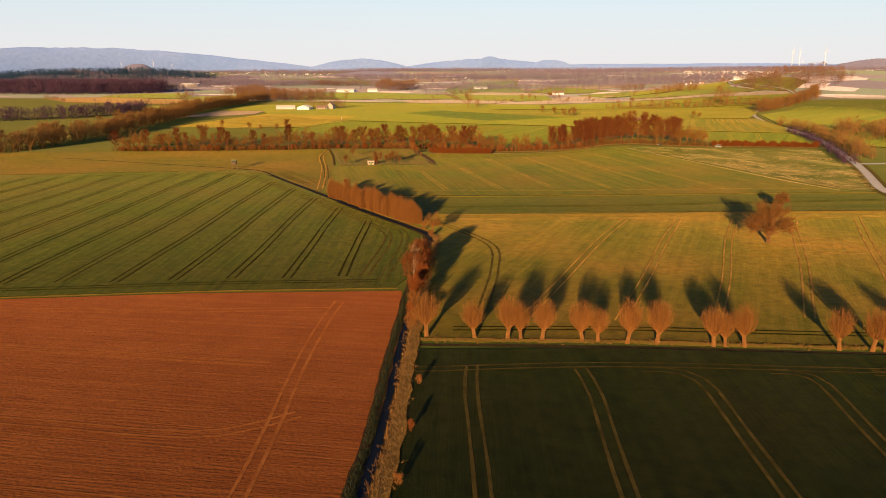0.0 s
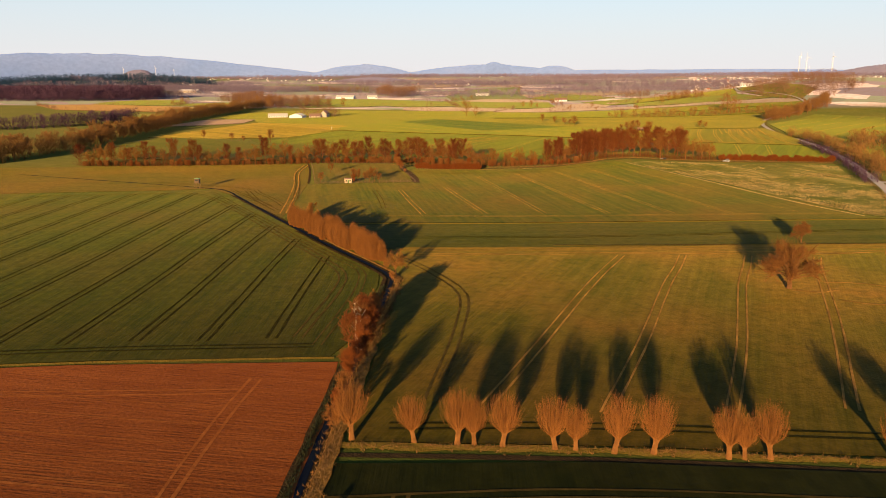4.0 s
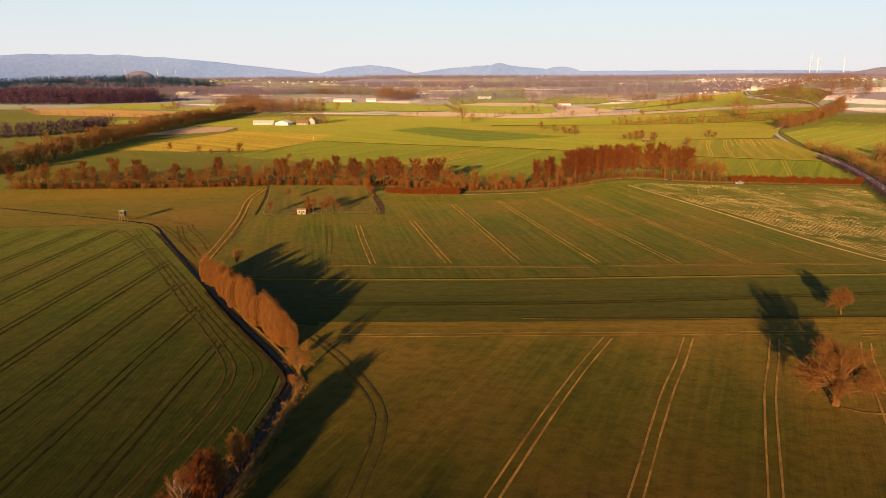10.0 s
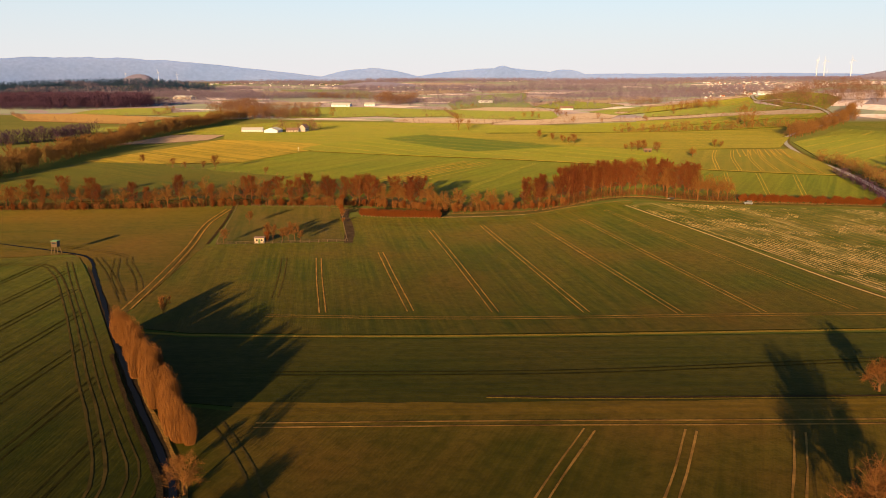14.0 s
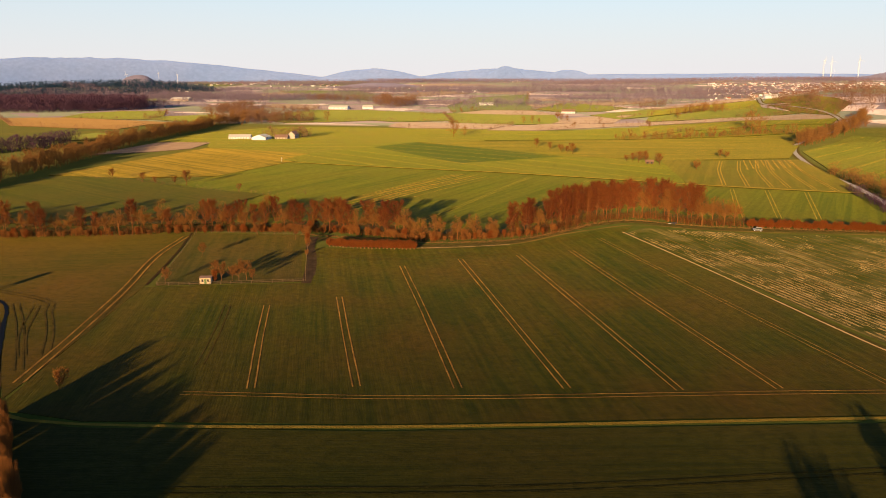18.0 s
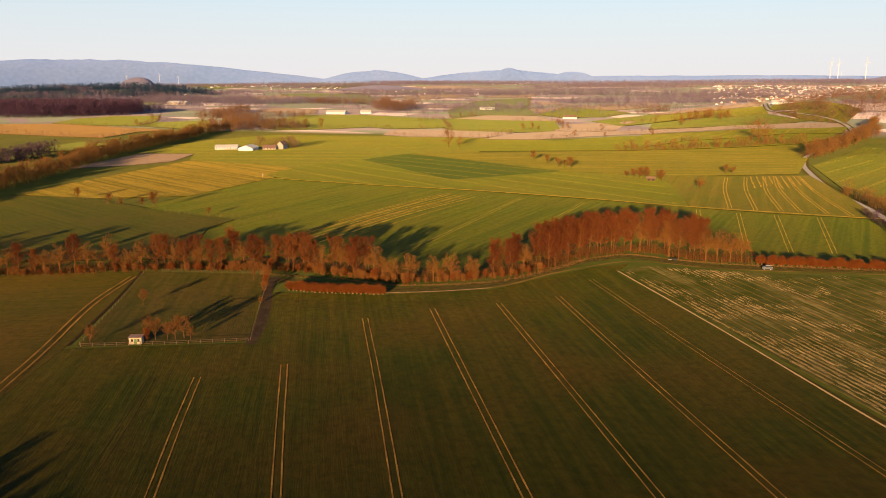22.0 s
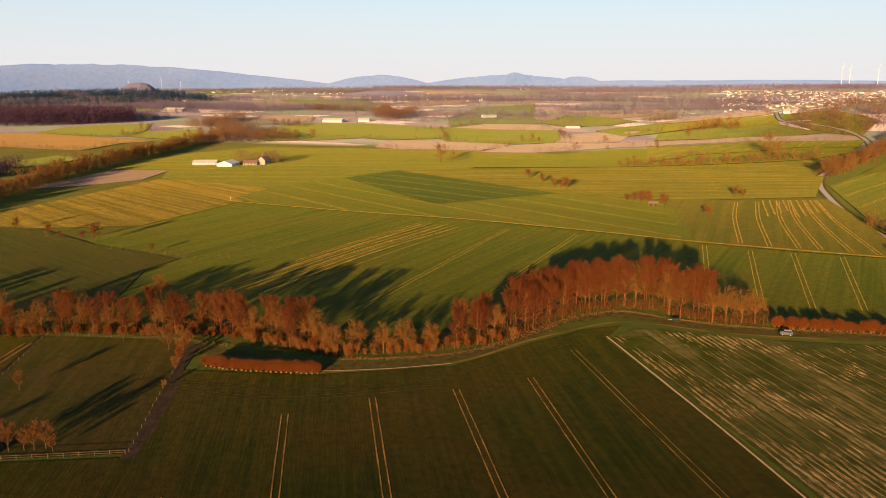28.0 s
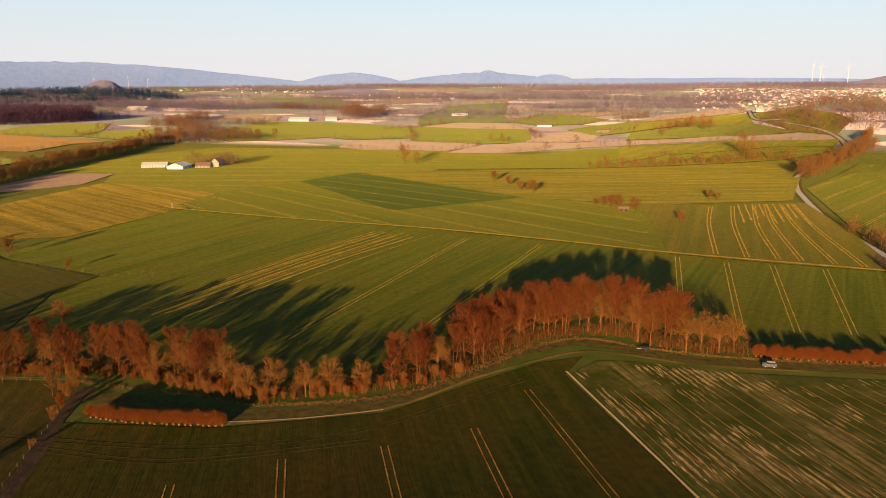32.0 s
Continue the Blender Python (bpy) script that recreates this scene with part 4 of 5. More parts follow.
                    sliver(twig_v, twig_f, p2, p2 + e * twig_len * rng.uniform(0.5, 1.3), twig_w * rng.uniform(0.6, 1.4), rng)
    return wood_v, wood_f, twig_v, twig_f


def spreading(seed, bole, height, radius, girth, limbs, branches, twigs, twig_w):
    """A field tree: a short bole that breaks into many limbs reaching to a wide dome."""
    rng = random.Random(seed)
    wood_v, wood_f, twig_v, twig_f = [], [], [], []
    tube(wood_v, wood_f, [Vector((0, 0, -0.2)), Vector((0.05, 0, bole * 0.3)), Vector((-0.05, 0.1, bole * 0.7)), Vector((0.1, 0, bole)), Vector((0.2, 0.1, bole * 1.5))], [girth * 1.4, girth, girth * 0.9, girth * 0.8, girth * 0.4], 9)
    for k in range(limbs):
        a, up = k * 2.4 + rng.uniform(-0.4, 0.4), rng.uniform(0.1, 1.3) if k % 3 else rng.uniform(0.0, 0.6)
        start = Vector((0.1, 0.05, bole * rng.uniform(0.75, 1.4)))
        k2 = rng.uniform(0.78, 1.0)
        end = Vector((math.cos(a) * math.cos(up) * radius, math.sin(a) * math.cos(up) * radius, bole * 0.9 + math.sin(up) * (height - bole))) * k2
        bow = Vector((rng.gauss(0, 0.5), rng.gauss(0, 0.5), 0.9 - up * 0.5))
        limb = [start.lerp(end, t) + bow * math.sin(math.pi * t) + Vector((rng.gauss(0, 0.16), rng.gauss(0, 0.16), rng.gauss(0, 0.16))) * (t > 0) for t in (0, 0.25, 0.5, 0.75, 1)]
        g = girth * rng.uniform(0.24, 0.4)
        tube(wood_v, wood_f, limb, [g, g * 0.7, g * 0.5, g * 0.3, g * 0.12], 5)
        for _ in range(branches):
            t = 4 * rng.uniform(0.36, 1.0) ** 0.7
            p = limb[min(3, int(t))].lerp(limb[min(3, int(t)) + 1], t - min(3, int(t)))
            d = ((p - Vector((0, 0, bole))).normalized() * 0.6 + Vector((rng.gauss(0, 0.6), rng.gauss(0, 0.6), rng.gauss(0.1, 0.5)))).normalized()
            branch = arc(p, d, rng.uniform(0.9, 2.3) * radius / 7, 0.1, rng, 2, 0.25)
            tube(twig_v, twig_f, branch, [g * 0.25, g * 0.15, 0.01], 3)
            for _ in range(twigs):
                q = branch[0].lerp(branch[2], rng.uniform(0.2, 1))
                e = (d * 0.7 + Vector((rng.gauss(0, 0.6), rng.gauss(0, 0.6), rng.gauss(0.05, 0.5)))).normalized()
                sliver(twig_v, twig_f, q, q + e * rng.uniform(0.4, 1.1), twig_w, rng)
    return wood_v, wood_f, twig_v, twig_f


def rods(seed, foot_z, height, radius, count, width, base=0.3, flare=1.0):
    """A sheaf of straight rods from a stool or a pollard's head, in an egg-shaped outline."""
    rng = random.Random(seed)
    v, f = [], []
    for _ in range(count):
        a, s = rng.uniform(0, 6.28), rng.random() ** 0.5
        ex = Vector((math.cos(a), math.sin(a), 0))
        start = Vector((0, 0, foot_z)) + ex * base * s
        h = (height - foot_z) * (1 - 0.28 * s * s) * rng.uniform(0.6, 1.08)
        end = Vector((0, 0, foot_z + h)) + ex * radius * s * flare * rng.uniform(0.7, 1.2)
        mid = start.lerp(end, 0.45) + ex * radius * 0.22 * s
        sliver(v, f, start, mid, width * 1.3, rng)
        sliver(v, f, mid, end, width, rng)
        for _ in range(3):
            p = mid.lerp(end, rng.uniform(-0.3, 0.9))
            sliver(v, f, p, p + (end - mid).normalized() * 0.9 + Vector((rng.gauss(0, 0.28), rng.gauss(0, 0.28), rng.uniform(0, 0.5))), width * 0.8, rng)
    return v, f


def tree_thing(name, wood, twigs, bark, twig, label, category="tree", group=""):
    root = new(name)
    sheet("trunk", wood[0], wood[1], bark, root)
    sheet("crown", twigs[0], twigs[1], twig, root)
    return tagged(root, label, category, group)


def far_wood(label, spots, material, low=6.0, high=14.0, seed=1, slim=0.30, blades=34, blade=0.34, conifer=False, name="woodland"):
    """Many small bare trees in one object: a stem and a ragged crown of twig blades each."""
    rng = random.Random(seed)
    v, f = [], []
    for x, y in spots:
        h = rng.uniform(low, high)
        r = h * slim * rng.uniform(0.8, 1.2)
        base = Vector((x, y, terrain(x, y) - 0.3))
        sliver(v, f, base, base + Vector((0, 0, h * 0.7)), 0.45, rng)
        for _ in range(blades):
            a, s = rng.uniform(0, 6.28), rng.random() ** 0.5
            z = h * (0.12 + 0.86 * rng.random() ** (1.6 if conifer else 0.8))
            wide = (1 - z / h) * 1.1 if conifer else math.sin(math.pi * min(0.96, 0.15 + 0.8 * z / h)) ** 0.7
            p = base + Vector((math.cos(a) * r * s * wide, math.sin(a) * r * s * wide, z))
            up = 0.4 if conifer else 1.0
            d = Vector((math.cos(a) * 0.6 + rng.gauss(0, 0.3), math.sin(a) * 0.6 + rng.gauss(0, 0.3), up * rng.uniform(0.3, 1.2))).normalized()
            sliver(v, f, p, p + d * h * rng.uniform(0.10, 0.2), h * 0.035 * blade / 0.34, rng)
    return tagged(sheet(name, v, f, material), label, "woodland" if name == "woodland" else name, kind="stuff")


def along(points, spacing, spread, seed):
    rng = random.Random(seed)
    spots = []
    for q in smooth_line(points, spacing):
        for _ in range(max(1, int(spread / 6))):
            spots.append((q.x + rng.uniform(-spread, spread), q.y + rng.uniform(-spread, spread)))
    return spots


def patch(cx, cy, rx, ry, count, seed):
    rng = random.Random(seed)
    out = []
    while len(out) < count:
        u, w = rng.uniform(-1, 1), rng.uniform(-1, 1)
        if u * u + w * w < 1:
            out.append((cx + u * rx, cy + w * ry))
    return out


def forest_tree(name, seed, label, bark, twig, group="", **k):
    wv, wf, tv, tf = grow(seed, **k)
    return tree_thing(name, (wv, wf), (tv, tf), bark, twig, label, "tree", group)


class Planter:
    """Sets the first of a kind as built and copies after it."""
    def __init__(self, kinds):
        self.kinds, self.used = kinds, set()

    def put(self, n, x, y, size=1.0, turn=0.0, tall=1.0):
        ob = self.kinds[n % len(self.kinds)]
        m = pose(x, y, terrain(x, y), 0, 0, turn)
        if ob not in self.used:
            self.used.add(ob)
            ob.matrix_basis = m
        else:
            ob = copy_thing(ob, m)
        ob.scale = (size, size, size * tall)
        return ob


def domed(name, seed, label, bark, twig, *sizes):
    wv, wf, tv, tf = spreading(seed, *sizes)
    return tree_thing(name, (wv, wf), (tv, tf), bark, twig, label, "tree", "trees of the stream wood")


alders = Planter([forest_tree("alder_tree", 11 + k, "tall bare alder with dense red-brown twigs", ALDER_BARK, ALDER, "trees of the stream wood", height=17.4, clear=3.4 + 0.8 * (k % 3), radius=4.0 + 0.4 * (k % 2), girth=0.22, limbs=72, branches=10, twigs=9, twig_len=0.95, twig_w=0.05, lift=0.4, stems=(1, 2, 2)[k % 3], shape=0.7, spread=0.5) for k in range(5)])
ashes = Planter([domed("ash_tree", 31 + k, "bare yellow-brown tree with a rounded open crown", BARK, ASH, 3.4 + 0.5 * k, 13.0, 4.1, 0.25, 40, 15, 8, 0.026) for k in range(3)])
shrubs = [forest_tree("willow_bush", 51 + k, "bare orange-brown willow bush", DARK_BARK, (WILLOW, THORN, WILLOW)[k], "bushes of the stream wood", height=6.0, clear=0.5, radius=2.6, girth=0.1, limbs=40, branches=8, twigs=8, twig_len=0.9, twig_w=0.05, lift=1.0, stems=4, shape=0.5, spread=1.2) for k in range(3)]
shrubs = Planter(shrubs)

WOOD_LINE = [(-330, 428), (-288, 441), (-238, 463), (-205, 481), (-180, 489), (-150, 497), (-120, 495), (-103, 493), (-82, 505), (-64, 519), (-53, 540), (-45, 557), (-30, 571), (-14, 574), (-3, 567), (10, 565), (24, 567)]
rng = random.Random(4)
line = smooth_line(WOOD_LINE, 1.0)
# stretches of the wood from west to east: up to x, share of alders, heights, spacing
STRETCHES = ((-205, 0.4, 10.5, 15.5, 4.4), (-163, 0.75, 12.0, 15.0, 3.6), (-143, 1.0, 13.0, 15.5, 2.8), (-114, 0.65, 12.0, 14.8, 2.8), (-77, 0.0, 10.5, 13.8, 7.5), (-61, 1.0, 12.5, 14.8, 2.6), (-56, 0.3, 10.0, 14.5, 3.0),
             (-40, 0.95, 14.5, 17.4, 2.3), (-25, 0.85, 15.9, 18.7, 2.2), (-14, 0.8, 17.2, 19.2, 2.3), (5, 0.95, 17.0, 19.3, 2.6), (30, 0.05, 13.5, 16.0, 4.0))
travelled, n, next_tree = 0.0, 0, 0.0
for a, b in zip(line, line[1:]):
    travelled += (b - a).length
    if travelled < next_tree:
        continue
    n += 1
    side = Vector(((b - a).y, -(b - a).x, 0)).normalized()
    q = a + side * rng.uniform(-6.0, 1.0) + (b - a).normalized() * rng.uniform(-0.8, 0.8)
    _, share, low, high, gap = next(row for row in STRETCHES if a.x < row[0])
    tall = rng.uniform(low, high)
    if rng.random() < share:
        alders.put(n, q.x, q.y, tall / 18.0, rng.uniform(0, 360), rng.uniform(0.95, 1.06))
    else:
        ashes.put(n, q.x, q.y, tall / 13.0 * 0.92, rng.uniform(0, 360), rng.uniform(1.0, 1.15))
    next_tree = travelled + gap * rng.uniform(0.75, 1.3)
rng = random.Random(9)
for k in range(210):
    q = line[int(rng.uniform(0.0, 0.93) * len(line))]
    if q.x > -58:
        continue
    shrubs.put(k, q.x + rng.uniform(-2, 3), q.y - rng.uniform(0.5, 4.0), rng.uniform(0.3, 0.62), rng.uniform(0, 360), rng.uniform(0.8, 1.05))

far_wood("brown undergrowth and saplings under the trees", [(q.x + rng.uniform(-4, 4), q.y + rng.uniform(-0.5, 5)) for q in line for _ in range(4)], UNDER_TWIGS, 1.0, 4.8, 61, 0.42, 60, 0.2, False, "undergrowth")
ashes.put(2, -199, 528, 0.95, 40)

# low clipped hedge east of the wood, and the thorn hedge by the path
hedge_kinds = []
for k in range(3):
    wv, wf = [], []
    tube(wv, wf, [Vector((0, 0, -0.1)), Vector((0.05, 0, 0.7)), Vector((0, 0.06, 1.6))], [0.42, 0.30, 0.06], 6)
    hedge_kinds.append(tree_thing("hedge_bush", (wv, wf), rods(80 + k, 0.7, 4.6, 2.0, 420, 0.05, 0.7, 0.85), STOOL, THORN, "bare red-brown hedge bush on a pale stool", "bush", "bushes of the low hedges"))
hedge = Planter(hedge_kinds)
rng = random.Random(21)
for k in range(46):
    x = 27 + 1.42 * k
    hedge.put(k, x + rng.uniform(-0.6, 0.6), 566.3 + 0.11 * (x - 27) + rng.uniform(-0.9, 0.9), rng.uniform(0.5, 0.95), rng.uniform(0, 360))
for k in range(24):
    t = k / 23
    hedge.put(k, -138 + 34.5 * t, 470.2 + 5.5 * t * t + rng.uniform(-0.4, 0.4), rng.uniform(0.72, 0.92), rng.uniform(0, 360), 0.9)

# ---- the pollard row ----
pollard_kinds = []
for k in range(4):
    rng = random.Random(90 + k)
    wv, wf = [], []
    lean = rng.uniform(-0.5, 0.5)
    limbs = []
    tube(wv, wf, [Vector((0, 0, -0.2)), Vector((lean * 0.3, 0, 0.8)), Vector((lean * 0.7, 0.1, 1.7)), Vector((lean, 0.1, 2.3)), Vector((lean, 0.1, 2.75))], [0.5, 0.36, 0.33, 0.5, 0.25], 9)
    for _ in range(12):
        a = rng.uniform(0, 6.28)
        lv, lf = [], []
        tube(lv, lf, arc(Vector((lean, 0.1, 2.4)), Vector((math.cos(a) * 0.55, math.sin(a) * 0.55, 1)), 3.2, 0.5, rng), [0.12, 0.09, 0.07, 0.04, 0.02], 4)
        limbs.append((lv, lf))
    tv, tf = rods(100 + k, 2.2, 8.0, 2.45, 360, 0.03, 0.45)
    tv = [q + Vector((lean, 0.1, 0)) for q in tv]
    pollard_kinds.append(tree_thing("pollard_willow", (wv, wf), (tv, tf), BARK, WILLOW, "pollard willow with an upright sheaf of orange rods", "tree", "pollard row"))
    for lv, lf in limbs:
        sheet("limb", lv, lf, BARK, pollard_kinds[-1])
pollards = Planter(pollard_kinds)
rng = random.Random(2)
for k, x in enumerate((-41.5, -32.8, -26.9, -24.6, -20.8, -13.7, -11.0, -5.9, -0.8, 8.9, 10.9, 14.2, 30.0, 35.4, 37.6, 46, 55, 63)):
    pollards.put(k, x, 150.75 + (x + 32.8) * 0.183, rng.uniform(0.9, 1.08) * (0.85 if x in (-24.6, 10.9, -11.0) else 1), rng.uniform(0, 360))

# ---- trees along the ditch ----
tall_rods = []
for k in range(3):
    rng = random.Random(130 + k)
    wv, wf, stems = [], [], []
    for _ in range(10):
        a = rng.uniform(0, 6.28)
        tube(wv, wf, arc(Vector((0.4 * math.cos(a), 0.4 * math.sin(a), -0.2)), Vector((math.cos(a) * 0.25, math.sin(a) * 0.25, 1)), 6.5, 0.5, rng), [0.14, 0.11, 0.08, 0.05, 0.02], 5)
        stems.append((wv, wf))
        wv, wf = [], []
    tall_rods.append(tree_thing("willow_clump", stems.pop(), rods(140 + k, 0.2, 9.2, 1.8, 760, 0.03, 1.4), DARK_BARK, WILLOW, "dense orange willow clump on the ditch bank", "tree", "willow clumps on the ditch"))
    for lv, lf in stems:
        sheet("stem", lv, lf, DARK_BARK, tall_rods[-1])
clumps = Planter(tall_rods)
rng = random.Random(8)
for k in range(56):
    t = 0.09 + 0.91 * k / 55
    clumps.put(k, -131.0 + 52 * t + rng.uniform(-0.4, 2.6), 301.5 - 49 * t + rng.uniform(-1.2, 1.6), rng.uniform(0.62, 0.9), rng.uniform(0, 360))
ashes.put(1, -67.4, 239.0, 0.72, 20, 0.85)
for k, (x, y, s) in enumerate(((-57.0, 191, 0.80), (-55.0, 186, 0.92), (-53.0, 180, 0.78), (-58.5, 196, 0.62), (-50.5, 173, 0.55), (-56.5, 183, 0.7))):
    alders.put(k, x, y, s * 0.60, 50 * k, 1.0)
for k, (x, y, s) in enumerate(((-56, 192, 0.9), (-52, 178, 0.8), (-59, 203, 0.75), (-45, 151, 0.55), (-47, 157, 0.5), (-60.5, 208, 0.4), (-66.5, 234, 0.3), (-50, 168, 0.8), (-128, 316, 0.6), (-72, 244, 0.4), (-54, 186, 1.0), (-48.5, 162, 0.6), (-35.8, 127, 0.22), (-31.8, 111, 0.25), (-28.8, 97, 0.24))):
    shrubs.put(k, x, y, s, 77 * k)
birches = Planter([forest_tree("birch_tree", 71 + k, "slender birch with white bark among ditch bushes", BIRCH, OAK, "birches on the ditch", height=9.5, clear=3.2, radius=1.9, girth=0.13, limbs=22, branches=6, twigs=6, twig_len=0.7, twig_w=0.03, lift=0.6) for k in range(2)])
for k, (x, y, s) in enumerate(((-55.5, 184.5, 1.0), (-54.2, 183.5, 0.95), (-56.3, 186.5, 0.85))):
    birches.put(k, x, y, s, 80 * k)

for k, (x, y, s) in enumerate(((-146, 466, 0.5), (-149, 472, 0.6), (-152, 478, 0.7), (-155, 484, 0.7), (-157, 490, 0.8), (-139, 452, 0.3))):
    shrubs.put(k, x, y, s, 41 * k)

# ---- field oaks ----
wv, wf, tv, tf = spreading(201, 3.0, 12.8, 7.2, 0.55, 60, 24, 10, 0.032)
big_oak = tree_thing("oak_tree", (wv, wf), (tv, tf), DARK_BARK, OAK, "large spreading bare oak alone in the field")
big_oak.matrix_basis = pose(27.9, 253.8, 0)
wv, wf, tv, tf = spreading(202, 1.7, 7.4, 2.9, 0.24, 34, 14, 10, 0.03)
small_oak = tree_thing("oak_tree", (wv, wf), (tv, tf), DARK_BARK, OAK, "small bare reddish tree on the ditch edge")
small_oak.matrix_basis = pose(38.5, 313.2, 0)

# ---- orchard and scattered trees ----
fruit = Planter([forest_tree("fruit_tree", 240 + k, "small bare orchard tree", DARK_BARK, OAK, "orchard trees", height=5.6, clear=1.5, radius=2.7, girth=0.14, limbs=26, branches=8, twigs=7, twig_len=0.7, twig_w=0.05) for k in range(2)])
for k, (x, y, s) in enumerate(((-148, 408.5, 1.0), (-145, 410, 0.8), (-141, 412.5, 1.15), (-143, 411, 0.9), (-176, 438, 0.9), (-164, 400, 0.85), (-150.5, 409, 1.05), (-158, 479, 1.0), (-178, 482, 0.8), (-138, 411.5, 0.7))):
    fruit.put(k, x, y, s * 0.88, 65 * k)
shrubs.put(1, -149.6, 406.6, 0.55, 30)
for k, (x, y, s) in enumerate(((-148, 957, 1.5), (-131, 934, 1.3), (-116, 910, 1.3), (-104, 900, 1.6), (-110, 905, 1.1), (22, 902, 1.2), (27, 899, 1.0), (-42, 842, 1.5), (-36, 838, 1.6), (-47, 846, 1.2), (-52, 849, 0.9), (-25, 830, 1.5), (-306, 611, 1.6), (-316, 613, 0.9), (-260, 598, 0.8), (-345, 618, 1.0), (-374, 624, 1.2), (-330, 611, 0.8))):
    fruit.put(k, x, y, s, 47 * k, 0.9)
for k, (x, y, s) in enumerate(((3, 799, 0.85), (-228, 1554, 1.2))):
    ashes.put(k, x, y, s, 31 * k, 0.9)


LONE = ((-268, 1070, 1.5), (-258, 1078, 0.9), (-250, 1377, 0.8), (-239, 1391, 0.9), (-228, 1386, 0.6), (-205, 1461, 1.0), (-198, 1466, 0.7), (-141, 1425, 0.7), (-159, 1281, 0.7), (65, 1199, 2.0), (74, 1204, 1.3), (-18, 1611, 1.2), (-8, 1615, 1.0), (11, 1601, 1.1), (30, 1540, 1.0), (40, 1546, 0.9), (-28, 1510, 1.1),
        (-891, 1319, 0.8), (-963, 1451, 0.9), (-955, 1460, 0.8), (-436, 1749, 0.8), (-457, 1744, 0.7), (62, 1263, 0.8), (-120, 1290, 0.5), (-60, 1310, 0.5))
belt_kinds = Planter([forest_tree("stream_tree", 300 + k, "bare orange-brown tree in a belt along the stream", BARK, BELT_TWIGS, "trees of the stream belt", height=12.5, clear=1.8, radius=5.2, girth=0.26, limbs=26, branches=5, twigs=6, twig_len=1.6, twig_w=0.11, lift=0.4, stems=1 + k % 2, shape=0.6, spread=0.5) for k in range(5)])
hedgerow = Planter([forest_tree("hedgerow_tree", 330 + k, "bare brown tree standing in a field hedge", BARK, BELT_TWIGS, "trees of the far hedges", height=12.5, clear=2.2, radius=5.6, girth=0.26, limbs=26, branches=5, twigs=6, twig_len=1.6, twig_w=0.11, lift=0.4, stems=1 + k % 2, shape=0.6, spread=0.45) for k in range(4)])
BELT = [(-386, 380), (-384, 426), (-402, 486), (-416, 547), (-437, 591), (-462, 653), (-476, 700), (-516, 784), (-565, 895), (-607, 1025), (-632, 1110), (-662, 1180), (-668, 1262)]
rng = random.Random(6)
n = 0
for depth, gap in ((2, 8.0), (11, 9.5)):
    for q in smooth_line(BELT, gap):
        n += 1
        belt_kinds.put(n, q.x - depth + rng.uniform(-3.5, 3.5), q.y + 0.3 * depth + rng.uniform(-3.5, 3.5), rng.uniform(0.62, 1.15), rng.uniform(0, 360), rng.uniform(0.9, 1.1))
for x, y, size in ((-655, 1290, 1.3), (-634, 1303, 1.0), (-618, 1310, 1.1), (-600, 1318, 0.9), (-582, 1324, 1.0), (-555, 1329, 1.2), (-648, 1240, 1.5), (-690, 1275, 1.4), (-640, 1215, 1.3), (-700, 1230, 1.3)):
    n += 1
    belt_kinds.put(n, x, y, size, 53 * n)
far_wood("brown saplings and bushes in the stream belt", [(x - 13, y) for x, y in along(BELT, 2.0, 13, 1)], BELT_TWIGS, 4, 11, 2, 0.36, 60, 0.24)
far_wood("outer belt of bare trees with shade painted in", along([(-760, 590), (-690, 620), (-640, 660), (-615, 720), (-612, 800), (-640, 870)], 2.5, 12, 3), SHADED_TWIGS, 9, 15, 4, 0.3, 50)
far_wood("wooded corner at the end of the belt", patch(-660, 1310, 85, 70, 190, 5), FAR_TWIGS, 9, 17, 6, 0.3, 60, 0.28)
far_wood("bare wood with shade painted into its twigs", patch(-1430, 1640, 270, 150, 1400, 7), SHADED_TWIGS, 22, 32, 8, 0.3, 40)
far_wood("wood edge beside the meadow", along([(-1560, 1450), (-1300, 1470), (-1240, 1560), (-1200, 1800)], 6, 20, 9), SHADED_TWIGS, 12, 18, 10, 0.3, 40)
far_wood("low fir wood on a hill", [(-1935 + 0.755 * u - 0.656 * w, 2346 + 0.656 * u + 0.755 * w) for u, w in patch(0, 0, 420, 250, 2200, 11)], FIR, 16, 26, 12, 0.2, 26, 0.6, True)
far_wood("far tree line", along([(-1760, 2070), (-1500, 2230), (-1180, 2180), (-1000, 2300)], 6, 34, 13), HAZY_TWIGS, 10, 18, 14, 0.35, 30, 0.5)
for line_points, gap, low, high in (([(-84, 1090), (-46, 1105), (-4, 1138), (40, 1162), (79, 1190), (112, 1197)], 7.0, 0.4, 0.85), ([(100, 1062), (128, 1136), (153, 1190), (191, 1274), (211, 1354)], 7.0, 0.7, 1.15), ([(108, 1058), (138, 1136), (164, 1190), (202, 1274)], 8.0, 0.7, 1.1)):
    for q in smooth_line(line_points, gap):
        n += 1
        hedgerow.put(n, q.x + rng.uniform(-2.5, 2.5), q.y + rng.uniform(-2.5, 2.5), rng.uniform(low, high), rng.uniform(0, 360))
far_wood("bushes of a field hedge below the hill", along([(-84, 1090), (-46, 1105), (-4, 1138), (40, 1162), (79, 1190), (112, 1197)], 1.6, 4, 15), BELT_TWIGS, 2.5, 7, 16, 0.4, 50)
far_wood("roadside bushes under the trees", along([(100, 1062), (128, 1136), (153, 1190), (191, 1274), (205, 1320)], 2.5, 7, 17), BELT_TWIGS, 2.5, 6, 18, 0.4, 50)
